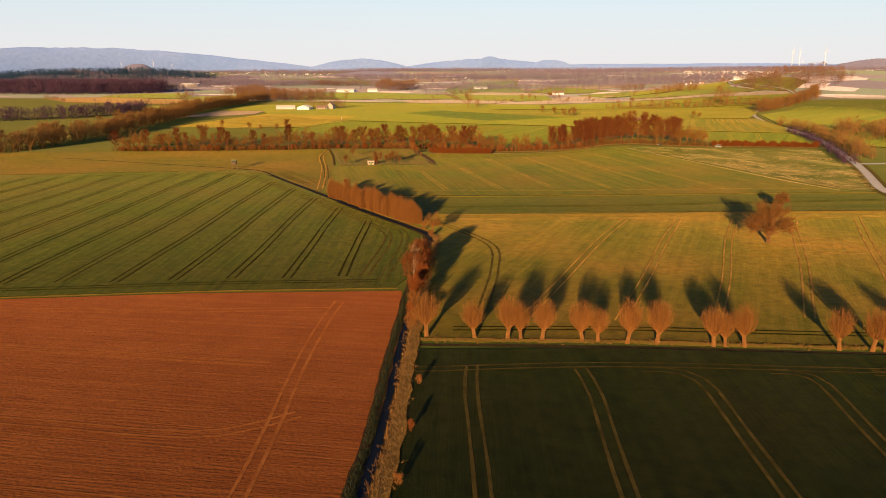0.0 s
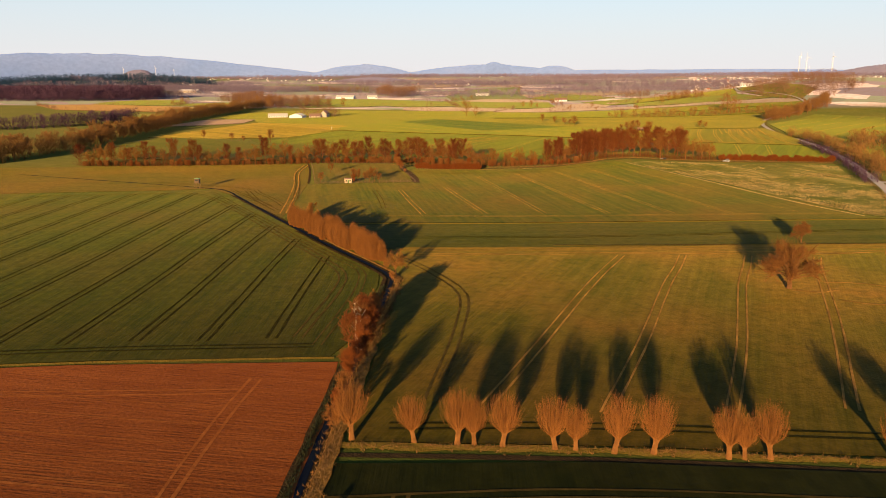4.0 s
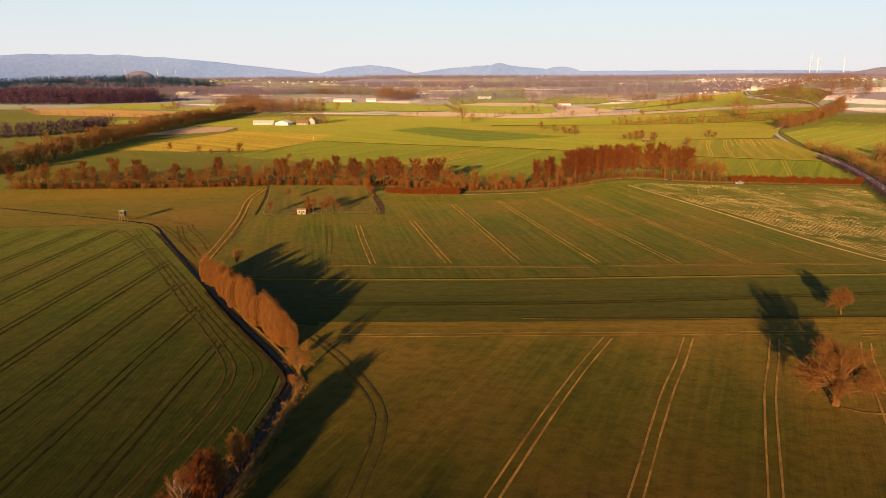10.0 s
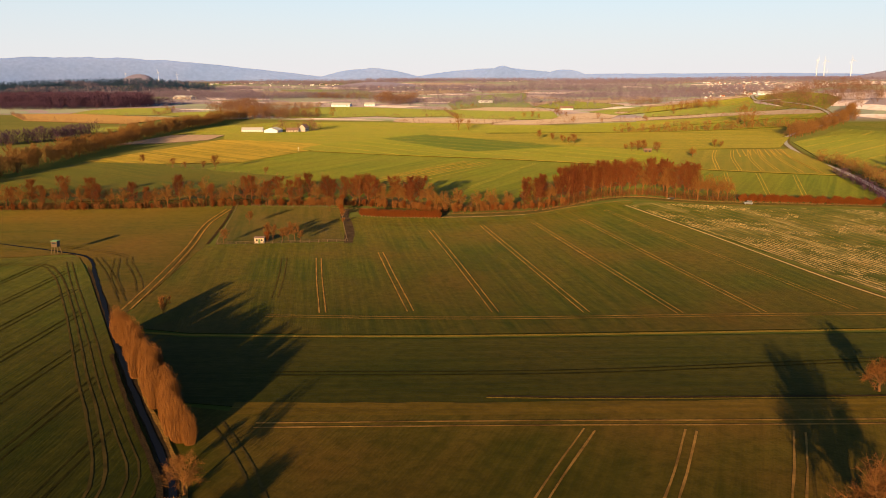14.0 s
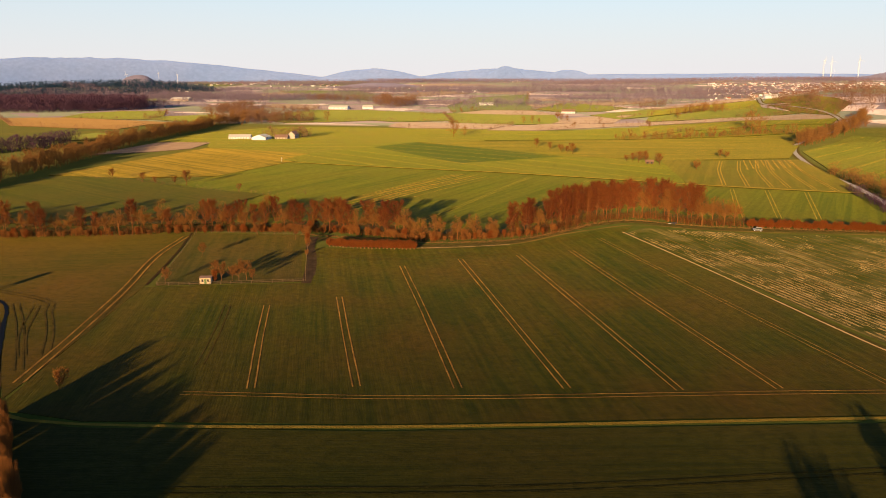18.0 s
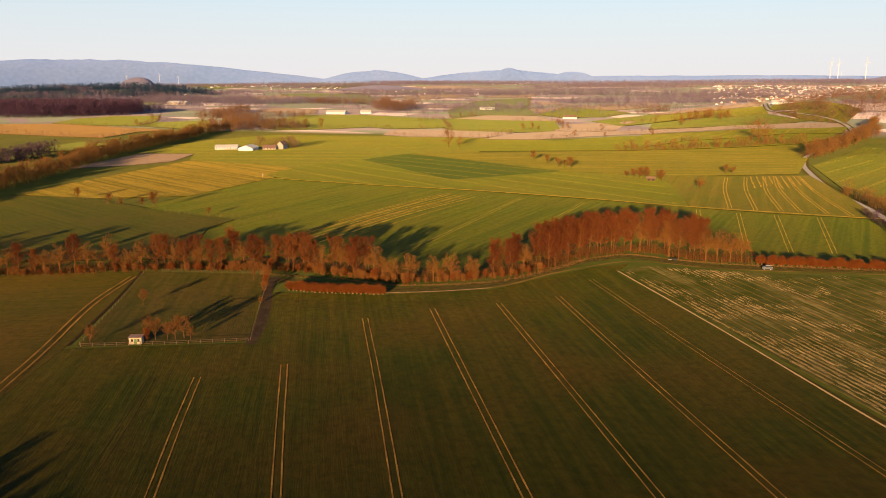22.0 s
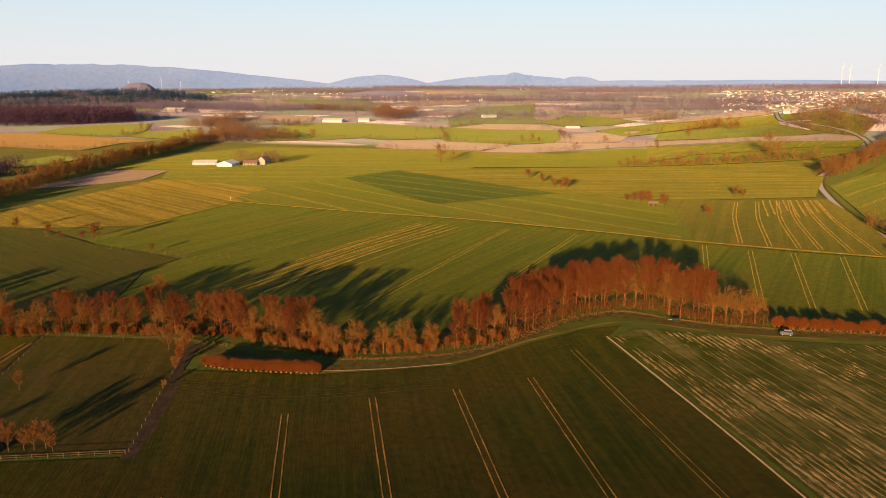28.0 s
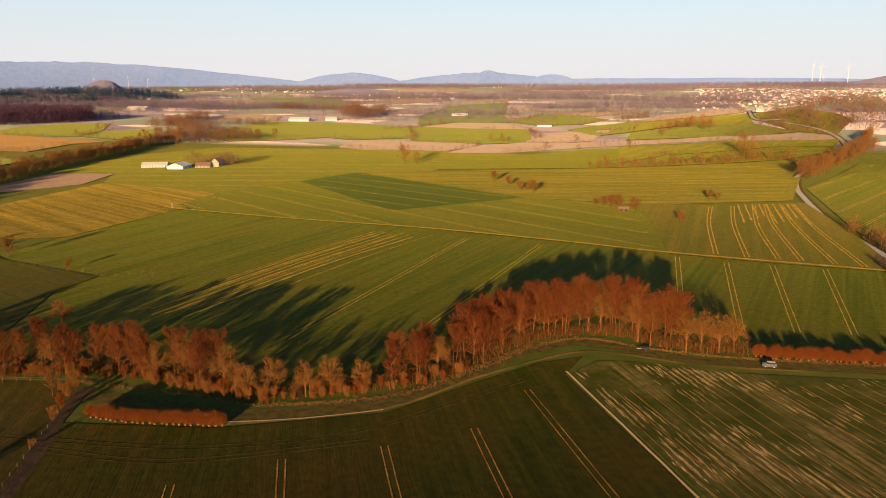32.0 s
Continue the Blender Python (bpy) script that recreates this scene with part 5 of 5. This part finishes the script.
far_wood("bushes beside the road", along([(97, 810), (106, 760), (110, 700), (112, 640), (109, 560), (103, 505)], 1.6, 7, 19), BELT_TWIGS, 3, 9, 20, 0.4, 90, 0.2)
far_wood("dark hedge between the field and the road", along([(92, 470), (95, 520), (97, 580), (97, 650), (94, 720)], 1.5, 3.5, 71), SHADED_TWIGS, 2, 5.5, 72, 0.4, 80, 0.2)
far_wood("hillside thicket", patch(165, 700, 40, 90, 200, 21), BELT_TWIGS, 6, 12, 22, 0.35, 50)
far_wood("trees on the hilltop", patch(205, 1560, 90, 170, 320, 23), FAR_TWIGS, 9, 18, 24, 0.35, 40)
far_wood("hedge on the hilltop", along([(60, 1430), (120, 1420), (185, 1400), (230, 1380)], 6, 6, 25), FAR_TWIGS, 4, 9, 26, 0.4, 40)
far_wood("hedge of bare bushes at the field edge", along([(-395, 626), (-360, 622), (-295, 604), (-246, 596), (-215, 598)], 5, 4, 27), FAR_TWIGS, 1.5, 3.5, 28, 0.5, 40)
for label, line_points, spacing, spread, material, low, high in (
        ("brown tree line below the fir hill", [(-1991, 2091), (-1855, 2167), (-1652, 2172), (-1494, 2223), (-1224, 2214)], 5, 24, HAZY_TWIGS, 11, 22),
        ("second brown tree line below the fir hill", [(-2024, 2340), (-1791, 2258), (-1661, 2331), (-1422, 2285), (-1264, 2307)], 5, 24, HAZY_TWIGS, 11, 20),
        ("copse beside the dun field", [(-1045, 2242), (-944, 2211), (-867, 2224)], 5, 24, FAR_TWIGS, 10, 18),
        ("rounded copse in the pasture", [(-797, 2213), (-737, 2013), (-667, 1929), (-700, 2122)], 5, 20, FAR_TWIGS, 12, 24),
        ("long wood across the valley", [(-1208, 2753), (-1007, 2771), (-822, 2817), (-625, 2805), (-356, 2829), (-94, 2746), (207, 2662)], 7, 40, HAZY_TWIGS, 12, 22),
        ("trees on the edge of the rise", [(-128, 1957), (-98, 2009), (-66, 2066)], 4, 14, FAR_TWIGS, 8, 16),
        ("trees and gardens below the town", [(-360, 2345), (-291, 2376), (-222, 2407), (-11, 2412), (117, 2318)], 5, 30, HAZY_TWIGS, 9, 18),
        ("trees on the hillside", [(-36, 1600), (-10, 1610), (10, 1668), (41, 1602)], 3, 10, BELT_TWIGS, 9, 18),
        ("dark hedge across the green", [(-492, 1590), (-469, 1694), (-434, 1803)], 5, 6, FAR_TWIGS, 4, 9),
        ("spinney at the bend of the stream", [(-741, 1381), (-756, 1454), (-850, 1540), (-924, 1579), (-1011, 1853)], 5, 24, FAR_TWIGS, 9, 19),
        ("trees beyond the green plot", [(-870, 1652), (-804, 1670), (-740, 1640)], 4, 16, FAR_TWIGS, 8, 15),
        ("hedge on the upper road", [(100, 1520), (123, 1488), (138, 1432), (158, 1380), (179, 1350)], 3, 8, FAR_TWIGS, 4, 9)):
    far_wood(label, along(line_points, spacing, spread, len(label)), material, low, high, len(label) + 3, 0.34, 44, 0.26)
rng = random.Random(78)
spots = []
for poly in FAR_PLOTS:
    for (ax, ay), (bx, by) in zip(poly, poly[1:] + poly[:1]):
        far_off = math.hypot(ax, ay - 300)
        if rng.random() < (0.45 if far_off < 1500 else 0.75):
            spots += along([(ax, ay), (bx, by)], 4.5 if far_off < 1500 else 8.0, 2.5 if far_off < 1500 else 7.0, len(spots))
far_wood("field hedges of bare bushes and small trees", spots, FAR_TWIGS, 1.6, 7.5, 31, 0.45, 26, 0.5)
rng = random.Random(77)
spots = []
for k in range(330):
    b = radians(rng.uniform(-15, 47))
    r = 1750 + 2500 * rng.random() ** 0.9
    x, y = -r * math.sin(b), 120 + r * math.cos(b)
    if y < 1650 or x > -60 and y < 2250:
        continue
    turn, length = rng.gauss(0.2, 0.3), rng.uniform(100, 420) * r / 2500
    spots += along([(x, y), (x + length * math.cos(turn), y + length * math.sin(turn))], 13, rng.choice((6, 8, 14, 26)) * r / 2500, k)
far_wood("far hedgerows and copses of the valley", spots, HAZY_TWIGS, 7, 17, 30, 0.4, 20, 0.6)
for k, (x, y, size) in enumerate(LONE):
    hedgerow.put(k, x, y, size, 61 * k, 0.95)


# ---- buildings ----
def house(name, label, length, depth, wall_h, roof_h, wall, roof, windows=True, group="", category="house"):
    root = new(name)
    bm = bmesh.new()
    box(bm, (length, depth, wall_h + 0.6), (0, 0, wall_h / 2 - 0.3))
    n = [bm.verts.new(q) for q in ((-length / 2, -depth / 2, wall_h), (-length / 2, depth / 2, wall_h), (-length / 2, 0, wall_h + roof_h * 0.96), (length / 2, -depth / 2, wall_h), (length / 2, depth / 2, wall_h), (length / 2, 0, wall_h + roof_h * 0.96))]
    bm.faces.new((n[0], n[2], n[1])), bm.faces.new((n[3], n[4], n[5]))
    part("wall", bm, wall, root)
    bm = bmesh.new()
    e, t = 0.4, 0.22
    for s in (-1, 1):
        out = [(-length / 2 - e, s * (depth / 2 + e), wall_h - e * 2 * roof_h / depth), (length / 2 + e, s * (depth / 2 + e), wall_h - e * 2 * roof_h / depth), (length / 2 + e, 0, wall_h + roof_h), (-length / 2 - e, 0, wall_h + roof_h)]
        low = [bm.verts.new(q) for q in out]
        high = [bm.verts.new((q[0], q[1], q[2] + t)) for q in out]
        bm.faces.new(low), bm.faces.new(high[::-1])
        for i in range(4):
            bm.faces.new((low[i], low[(i + 1) % 4], high[(i + 1) % 4], high[i]))
    bmesh.ops.recalc_face_normals(bm, faces=bm.faces[:])
    part("roof", bm, roof, root)
    if windows:
        k = max(2, int(length / 3))
        for i in range(k):
            bm = bmesh.new()
            box(bm, (1.1, 0.1, 1.2), (-length / 2 + length * (i + 0.5) / k, -depth / 2 - 0.02, wall_h * 0.55))
            part("window", bm, GLASS, root)
    return tagged(root, label, category, group)


def set_at(ob, x, y, turn):
    ob.matrix_basis = pose(x, y, terrain(x, y), 0, 0, turn)
    return ob


set_at(house("barn", "long white barn with a grey roof", 24, 14, 2.4, 2.6, WHITE_WALL, GREY_ROOF, True, "farmstead", "barn"), -494, 976, 25)
set_at(house("barn", "wide white barn with a low grey roof", 20, 16, 3.0, 3.0, WHITE_WALL, GREY_ROOF, True, "farmstead", "barn"), -464, 972, 100)
set_at(house("barn", "low cream shed with a brown roof", 14, 10, 2.4, 2.6, CREAM_WALL, BROWN_ROOF, True, "farmstead", "barn"), -447, 987, 20)
set_at(house("farmhouse", "cream farmhouse with a red-brown roof", 12, 8, 5.0, 3.6, CREAM_WALL, BROWN_ROOF, True, "farmstead"), -438, 998, 95)
far_wood("bare trees round the farm", patch(-452, 1012, 34, 12, 30, 41), FAR_TWIGS, 8, 14, 42, 0.35, 50)
set_at(house("shed", "small wooden field shed with a low brown roof", 6, 4, 2.2, 1.0, WOOD, BROWN_ROOF, True, "", "shed"), -33, 836, 8)
set_at(house("farmhouse", "white farm with a brown roof", 26, 12, 3.5, 4, WHITE_WALL, BROWN_ROOF, True, "far farms"), -240, 1752, 5)
set_at(house("barn", "long white poultry barn", 34, 14, 3.5, 3, WHITE_WALL, GREY_ROOF, True, "far farms", "barn"), -481, 2040, 10)
set_at(house("barn", "long white barn in the fields", 44, 16, 4, 4, WHITE_WALL, GREY_ROOF, True, "far farms", "barn"), -756, 1800, 5)
set_at(house("barn", "white barn beside the trees", 22, 12, 4, 4, WHITE_WALL, GREY_ROOF, True, "far farms", "barn"), -700, 1830, 30)
set_at(house("factory", "long pale works building among trees", 60, 26, 6, 4, CREAM_WALL, GREY_ROOF, True, "far farms", "works"), -1389, 2112, 0)
set_at(house("hall", "low pale building on the hilltop", 36, 14, 3.5, 3, WHITE_WALL, GREY_ROOF, True, "", "hall"), 133, 1735, 5)
kinds = [house("house", "white house with a red tiled roof in the town", 13, 10, 6, 4.5, WHITE_WALL, RED_ROOF, False, "town houses"), house("house", "cream house with a red tiled roof in the town", 15, 10, 6.5, 5, CREAM_WALL, RED_ROOF, False, "town houses"),
         house("house", "white house with a brown roof in the town", 12, 11, 5.5, 5, WHITE_WALL, BROWN_ROOF, False, "town houses"), house("house", "long white block with a grey roof in the town", 30, 12, 9, 3, WHITE_WALL, GREY_ROOF, False, "town houses")]
rng = random.Random(15)
spots = []
while len(spots) < 180:
    x, y = rng.uniform(-40, 820), 2250 + 1300 * rng.random() ** 1.2
    if x > 10 + (y - 2120) * 0.04 + rng.uniform(-60, 60) and all((x - a) ** 2 + (y - b) ** 2 > 500 for a, b in spots):
        spots.append((x, y))
for b, r, c in ((31, 3900, 50), (27, 3500, 22), (12, 3900, 14), (36, 2700, 8), (21, 3200, 10), (17, 2900, 8)):
    for _ in range(c):
        a, rr = radians(b + rng.uniform(-2.4, 2.4)), r + rng.uniform(-160, 160)
        spots.append((-rr * math.sin(a), 120 + rr * math.cos(a)))
for k, (x, y) in enumerate(spots):
    ob = kinds[k] if k < 4 else copy_thing(kinds[rng.choice((0, 0, 1, 2, 0, 1, 3))], Matrix())
    set_at(ob, x, y, rng.choice((0, 90)) + rng.uniform(-20, 20)).scale = (0.44,) * 3
v, f = [], []
roofs = []
for _ in range(420):
    x, y = rng.uniform(30, 900), 2480 + 1100 * rng.random()
    a, z = rng.uniform(0, 3.14), terrain(x, y)
    ex, ey = Vector((math.cos(a), math.sin(a), 0)), Vector((-math.sin(a), math.cos(a), 0))
    l, d, h, r = rng.uniform(2.4, 4.4), rng.uniform(2.2, 3.0), rng.uniform(2.2, 3.4), rng.uniform(1.8, 2.8)
    n, at = len(v), Vector((x, y, z))
    v += [at + ex * sx * l + ey * sy * d + Vector((0, 0, hz)) for hz in (-0.5, h) for sx, sy in ((-1, -1), (1, -1), (1, 1), (-1, 1))]
    v += [at - ex * l + Vector((0, 0, h + r)), at + ex * l + Vector((0, 0, h + r))]
    f += [(n, n + 1, n + 5, n + 4), (n + 1, n + 2, n + 6, n + 5), (n + 2, n + 3, n + 7, n + 6), (n + 3, n, n + 4, n + 7), (n + 5, n + 6, n + 9), (n + 7, n + 4, n + 8)]
    roofs += [len(f), len(f) + 1]
    f += [(n + 4, n + 5, n + 9, n + 8), (n + 6, n + 7, n + 8, n + 9)]
crowd = sheet("houses", v, f, WHITE_WALL)
crowd.data.materials.append(RED_ROOF)
for k in roofs:
    crowd.data.polygons[k].material_index = 1
tagged(crowd, "far white houses with red roofs in the town", "house", kind="stuff")
far_wood("garden trees of the town", patch(380, 2650, 400, 560, 600, 51), FAR_TWIGS, 7, 13, 52, 0.4, 22, 0.6)


def turbine(height, blade):
    root = new("wind_turbine")
    v, f = [], []
    tube(v, f, [Vector((0, 0, -1)), Vector((0, 0, height * 0.5)), Vector((0, 0, height))], [2.0, 1.6, 1.1], 10)
    sheet("tower", v, f, METAL, root)
    bm = bmesh.new()
    box(bm, (3.4, 9, 3.6), (0, -1, height + 1.2), 0, 0.6)
    part("nacelle", bm, METAL, root)
    for k in range(3):
        a = radians(90 + 120 * k + 14)
        v, f = [], []
        d = Vector((math.cos(a), 0, math.sin(a)))
        hub = Vector((0, -6.5, height + 1.2))
        tube(v, f, [hub, hub + d * blade * 0.2, hub + d * blade * 0.7, hub + d * blade], [0.7, 0.9, 0.5, 0.15], 6)
        sheet("blade", v, f, METAL, root)
    return tagged(root, "white three-bladed wind turbine at rest", "wind turbine", "wind turbines")


mill = turbine(92, 26)
set_at(mill, 588, 4560, 80)
for x, y, s in ((623, 4560, 0.97), (745, 4560, 1.0), (1010, 4450, 0.55), (646, 4620, 0.45), (760, 4640, 0.4), (-2560, 3560, 0.55), (-2690, 3480, 0.5), (-2480, 3600, 0.45)):
    ob = copy_thing(mill, pose(x, y, terrain(x, y), 0, 0, 25 * s))
    ob.scale = (s, s, s)

# ---- things by the wood and in the paddock ----
hut = new("garden_hut")
bm = bmesh.new()
box(bm, (4.2, 3.0, 2.3), (0, 0, 1.15))
part("wall", bm, HUT_WALL, hut)
bm = bmesh.new()
box(bm, (4.8, 3.7, 0.18), (0, 0, 2.42), 0, 0.04)
part("roof", bm, BROWN_ROOF, hut, "flat brown roof")
for x in (-1.0, 1.1):
    bm = bmesh.new()
    box(bm, (0.7, 0.08, 0.9), (x, -1.52, 1.35))
    part("window", bm, GLASS, hut)
bm = bmesh.new()
box(bm, (0.9, 0.08, 1.9), (0.1, -1.53, 0.95))
part("door", bm, GREEN_PAINT, hut, "green wooden door")
tagged(hut, "small plastered garden hut in the orchard", "hut")
hut.matrix_basis = pose(-151.5, 404.6, 0.08, 0, 0, 22)
hut.scale = (0.85,) * 3

hide = new("hunting_hide")
v, f = [], []
for sx in (-1, 1):
    for sy in (-1, 1):
        v, f = [], []
        tube(v, f, [Vector((sx * 1.3, sy * 1.3, -0.2)), Vector((sx * 0.85, sy * 0.85, 2.6))], [0.1, 0.09], 6)
        sheet("leg", v, f, WOOD, hide)
bm = bmesh.new()
box(bm, (2.1, 2.1, 2.0), (0, 0, 3.6), 0, 0.03)
part("cabin", bm, WOOD, hide)
bm = bmesh.new()
box(bm, (2.5, 2.5, 0.14), (0, 0, 4.68), 0, 0.03)
part("roof", bm, GREEN_PAINT, hide, "green roof")
bm = bmesh.new()
box(bm, (1.4, 0.06, 0.5), (0, -1.06, 3.95))
part("window", bm, GLASS, hide)
for k in range(7):
    bm = bmesh.new()
    box(bm, (0.6, 0.07, 0.05), (0.0, -1.5 + 0.07 * k, 0.35 + 0.33 * k))
    part("rung", bm, WOOD, hide)
tagged(hide, "wooden raised hunting hide with a green roof", "hide")
hide.matrix_basis = pose(-210, 366.5, 0, 0, 0, 15)


def fence(name, label, points, spacing=3.0, height=1.15, rails=2, thick=0.04):
    root = new(name)
    line = smooth_line(points, spacing)
    for q in line:
        bm = bmesh.new()
        box(bm, (0.11, 0.11, height + 0.3), (q.x, q.y, height / 2 - 0.15 + terrain(q.x, q.y)))
        part("post", bm, WOOD, root)
    for k in range(rails):
        v, f = [], []
        tube(v, f, [Vector((q.x, q.y, height * (0.45 + 0.45 * k))) for q in line], [thick] * len(line), 4)
        sheet("rail", v, f, WOOD, root)
    return tagged(root, label, "fence")


fence("fence", "low wooden fence at the front of the paddock", [(-164.5, 396.8), (-143, 406), (-121.5, 416)])
fence("fence", "wooden fence along the muddy lane", [(-121.3, 417), (-135, 444), (-149, 473)], 4.0, 1.1, 2, 0.015)
fence("fence", "wooden fence along the meadow side", [(-166, 398), (-186, 438), (-206.5, 478)], 4.0, 1.1, 2, 0.015)
fence("fence", "pale fence at the foot of the trees", [(-200, 480), (-180, 484), (-160, 489)], 4.0, 1.1, 2, 0.03)

van = new("van")
bm = bmesh.new()
box(bm, (5.0, 1.95, 1.0), (0, 0, 0.85), 0, 0.18)
part("body", bm, VAN_PAINT, van)
bm = bmesh.new()
box(bm, (3.1, 1.75, 0.75), (0.5, 0, 1.68), 0, 0.2)
part("cabin", bm, GLASS, van, "dark glazed cabin")
bm = bmesh.new()
box(bm, (2.9, 1.6, 0.1), (0.5, 0, 2.07), 0, 0.04)
part("roof", bm, GREY_ROOF, van, "dark grey roof")
for x in (-1.55, 1.55):
    for y in (-0.9, 0.9):
        bm = bmesh.new()
        bmesh.ops.create_cone(bm, cap_ends=True, segments=18, radius1=0.36, radius2=0.36, depth=0.24, matrix=Matrix.Translation((x, y, 0.36)) @ Matrix.Rotation(math.pi / 2, 4, "X"))
        wheel = part("wheel", bm, RUBBER, van)
        bm = bmesh.new()
        bmesh.ops.create_cone(bm, cap_ends=True, segments=14, radius1=0.2, radius2=0.2, depth=0.02, matrix=Matrix.Translation((x, y * 1.14, 0.36)) @ Matrix.Rotation(math.pi / 2, 4, "X"))
        part("rim", bm, METAL, wheel)
tagged(van, "white estate van with a dark roof parked by the hedge", "van")
van.matrix_basis = pose(29.6, 558.2, 0.1, 0, 0, 2)
van.scale = (0.8,) * 3

trailer = new("trailer")
bm = bmesh.new()
box(bm, (2.6, 1.5, 0.5), (0, 0, 0.85), 0, 0.05)
part("tub", bm, RUBBER, trailer)
bm = bmesh.new()
box(bm, (1.4, 0.1, 0.1), (-1.9, 0, 0.6))
part("drawbar", bm, METAL, trailer)
for y in (-0.82, 0.82):
    bm = bmesh.new()
    bmesh.ops.create_cone(bm, cap_ends=True, segments=14, radius1=0.32, radius2=0.32, depth=0.2, matrix=Matrix.Translation((0.1, y, 0.32)) @ Matrix.Rotation(math.pi / 2, 4, "X"))
    part("wheel", bm, RUBBER, trailer)
tagged(trailer, "small grey trailer parked at the edge of the wood", "trailer")
trailer.matrix_basis = pose(-6.5, 562.6, 0.1, 0, 0, 20)

marker = new("marker_post")
v, f = [], []
tube(v, f, [Vector((0, 0, -0.2)), Vector((0, 0, 3.2))], [0.09, 0.09], 8)
sheet("pole", v, f, METAL, marker)
bm = bmesh.new()
box(bm, (0.7, 0.12, 0.6), (0, 0, 3.2), 0, 0.03)
part("board", bm, METAL, marker)
tagged(marker, "white marker post in the fields", "post")
set_at(marker, -321, 760, 0)


# ---- grass and stems on the banks ----
def tufts(label, points, spread, count, low, high, seed, material=DRY):
    rng = random.Random(seed)
    line = smooth_line(points, 2.0)
    v, f = [], []
    for _ in range(count):
        k = rng.randrange(len(line) - 1)
        q = line[k].lerp(line[k + 1], rng.random())
        q = Vector((q.x + rng.gauss(0, spread), q.y + rng.gauss(0, spread * 0.5), terrain(q.x, q.y)))
        for _ in range(5):
            top = q + Vector((rng.gauss(0, 0.25), rng.gauss(0, 0.25), rng.uniform(low, high)))
            sliver(v, f, q + Vector((rng.gauss(0, 0.15), rng.gauss(0, 0.15), 0)), top, 0.07, rng)
    return tagged(sheet("grass", v, f, material), label, "grass", kind="stuff")


tufts("dry grass and reeds along the ditch", [(x + 2.0, y - 0.6) for x, y in DITCH[1:9]], 0.6, 4200, 0.15, 0.7, 1)
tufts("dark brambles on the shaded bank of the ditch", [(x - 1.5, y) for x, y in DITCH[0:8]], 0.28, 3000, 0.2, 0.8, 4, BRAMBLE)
tufts("dry grass under the pollards", [(-43, 146.6), (-6.8, 155.8), (37.4, 164.8), (100, 179.8)], 0.9, 1100, 0.2, 0.6, 2)
tufts("dry undergrowth at the edge of the wood", [(-160, 489), (-120, 490), (-100, 490), (-70, 506), (-52, 534), (-42, 555), (-26, 569), (-6, 565), (24, 564), (90, 573)], 1.2, 2600, 0.15, 0.5, 3)
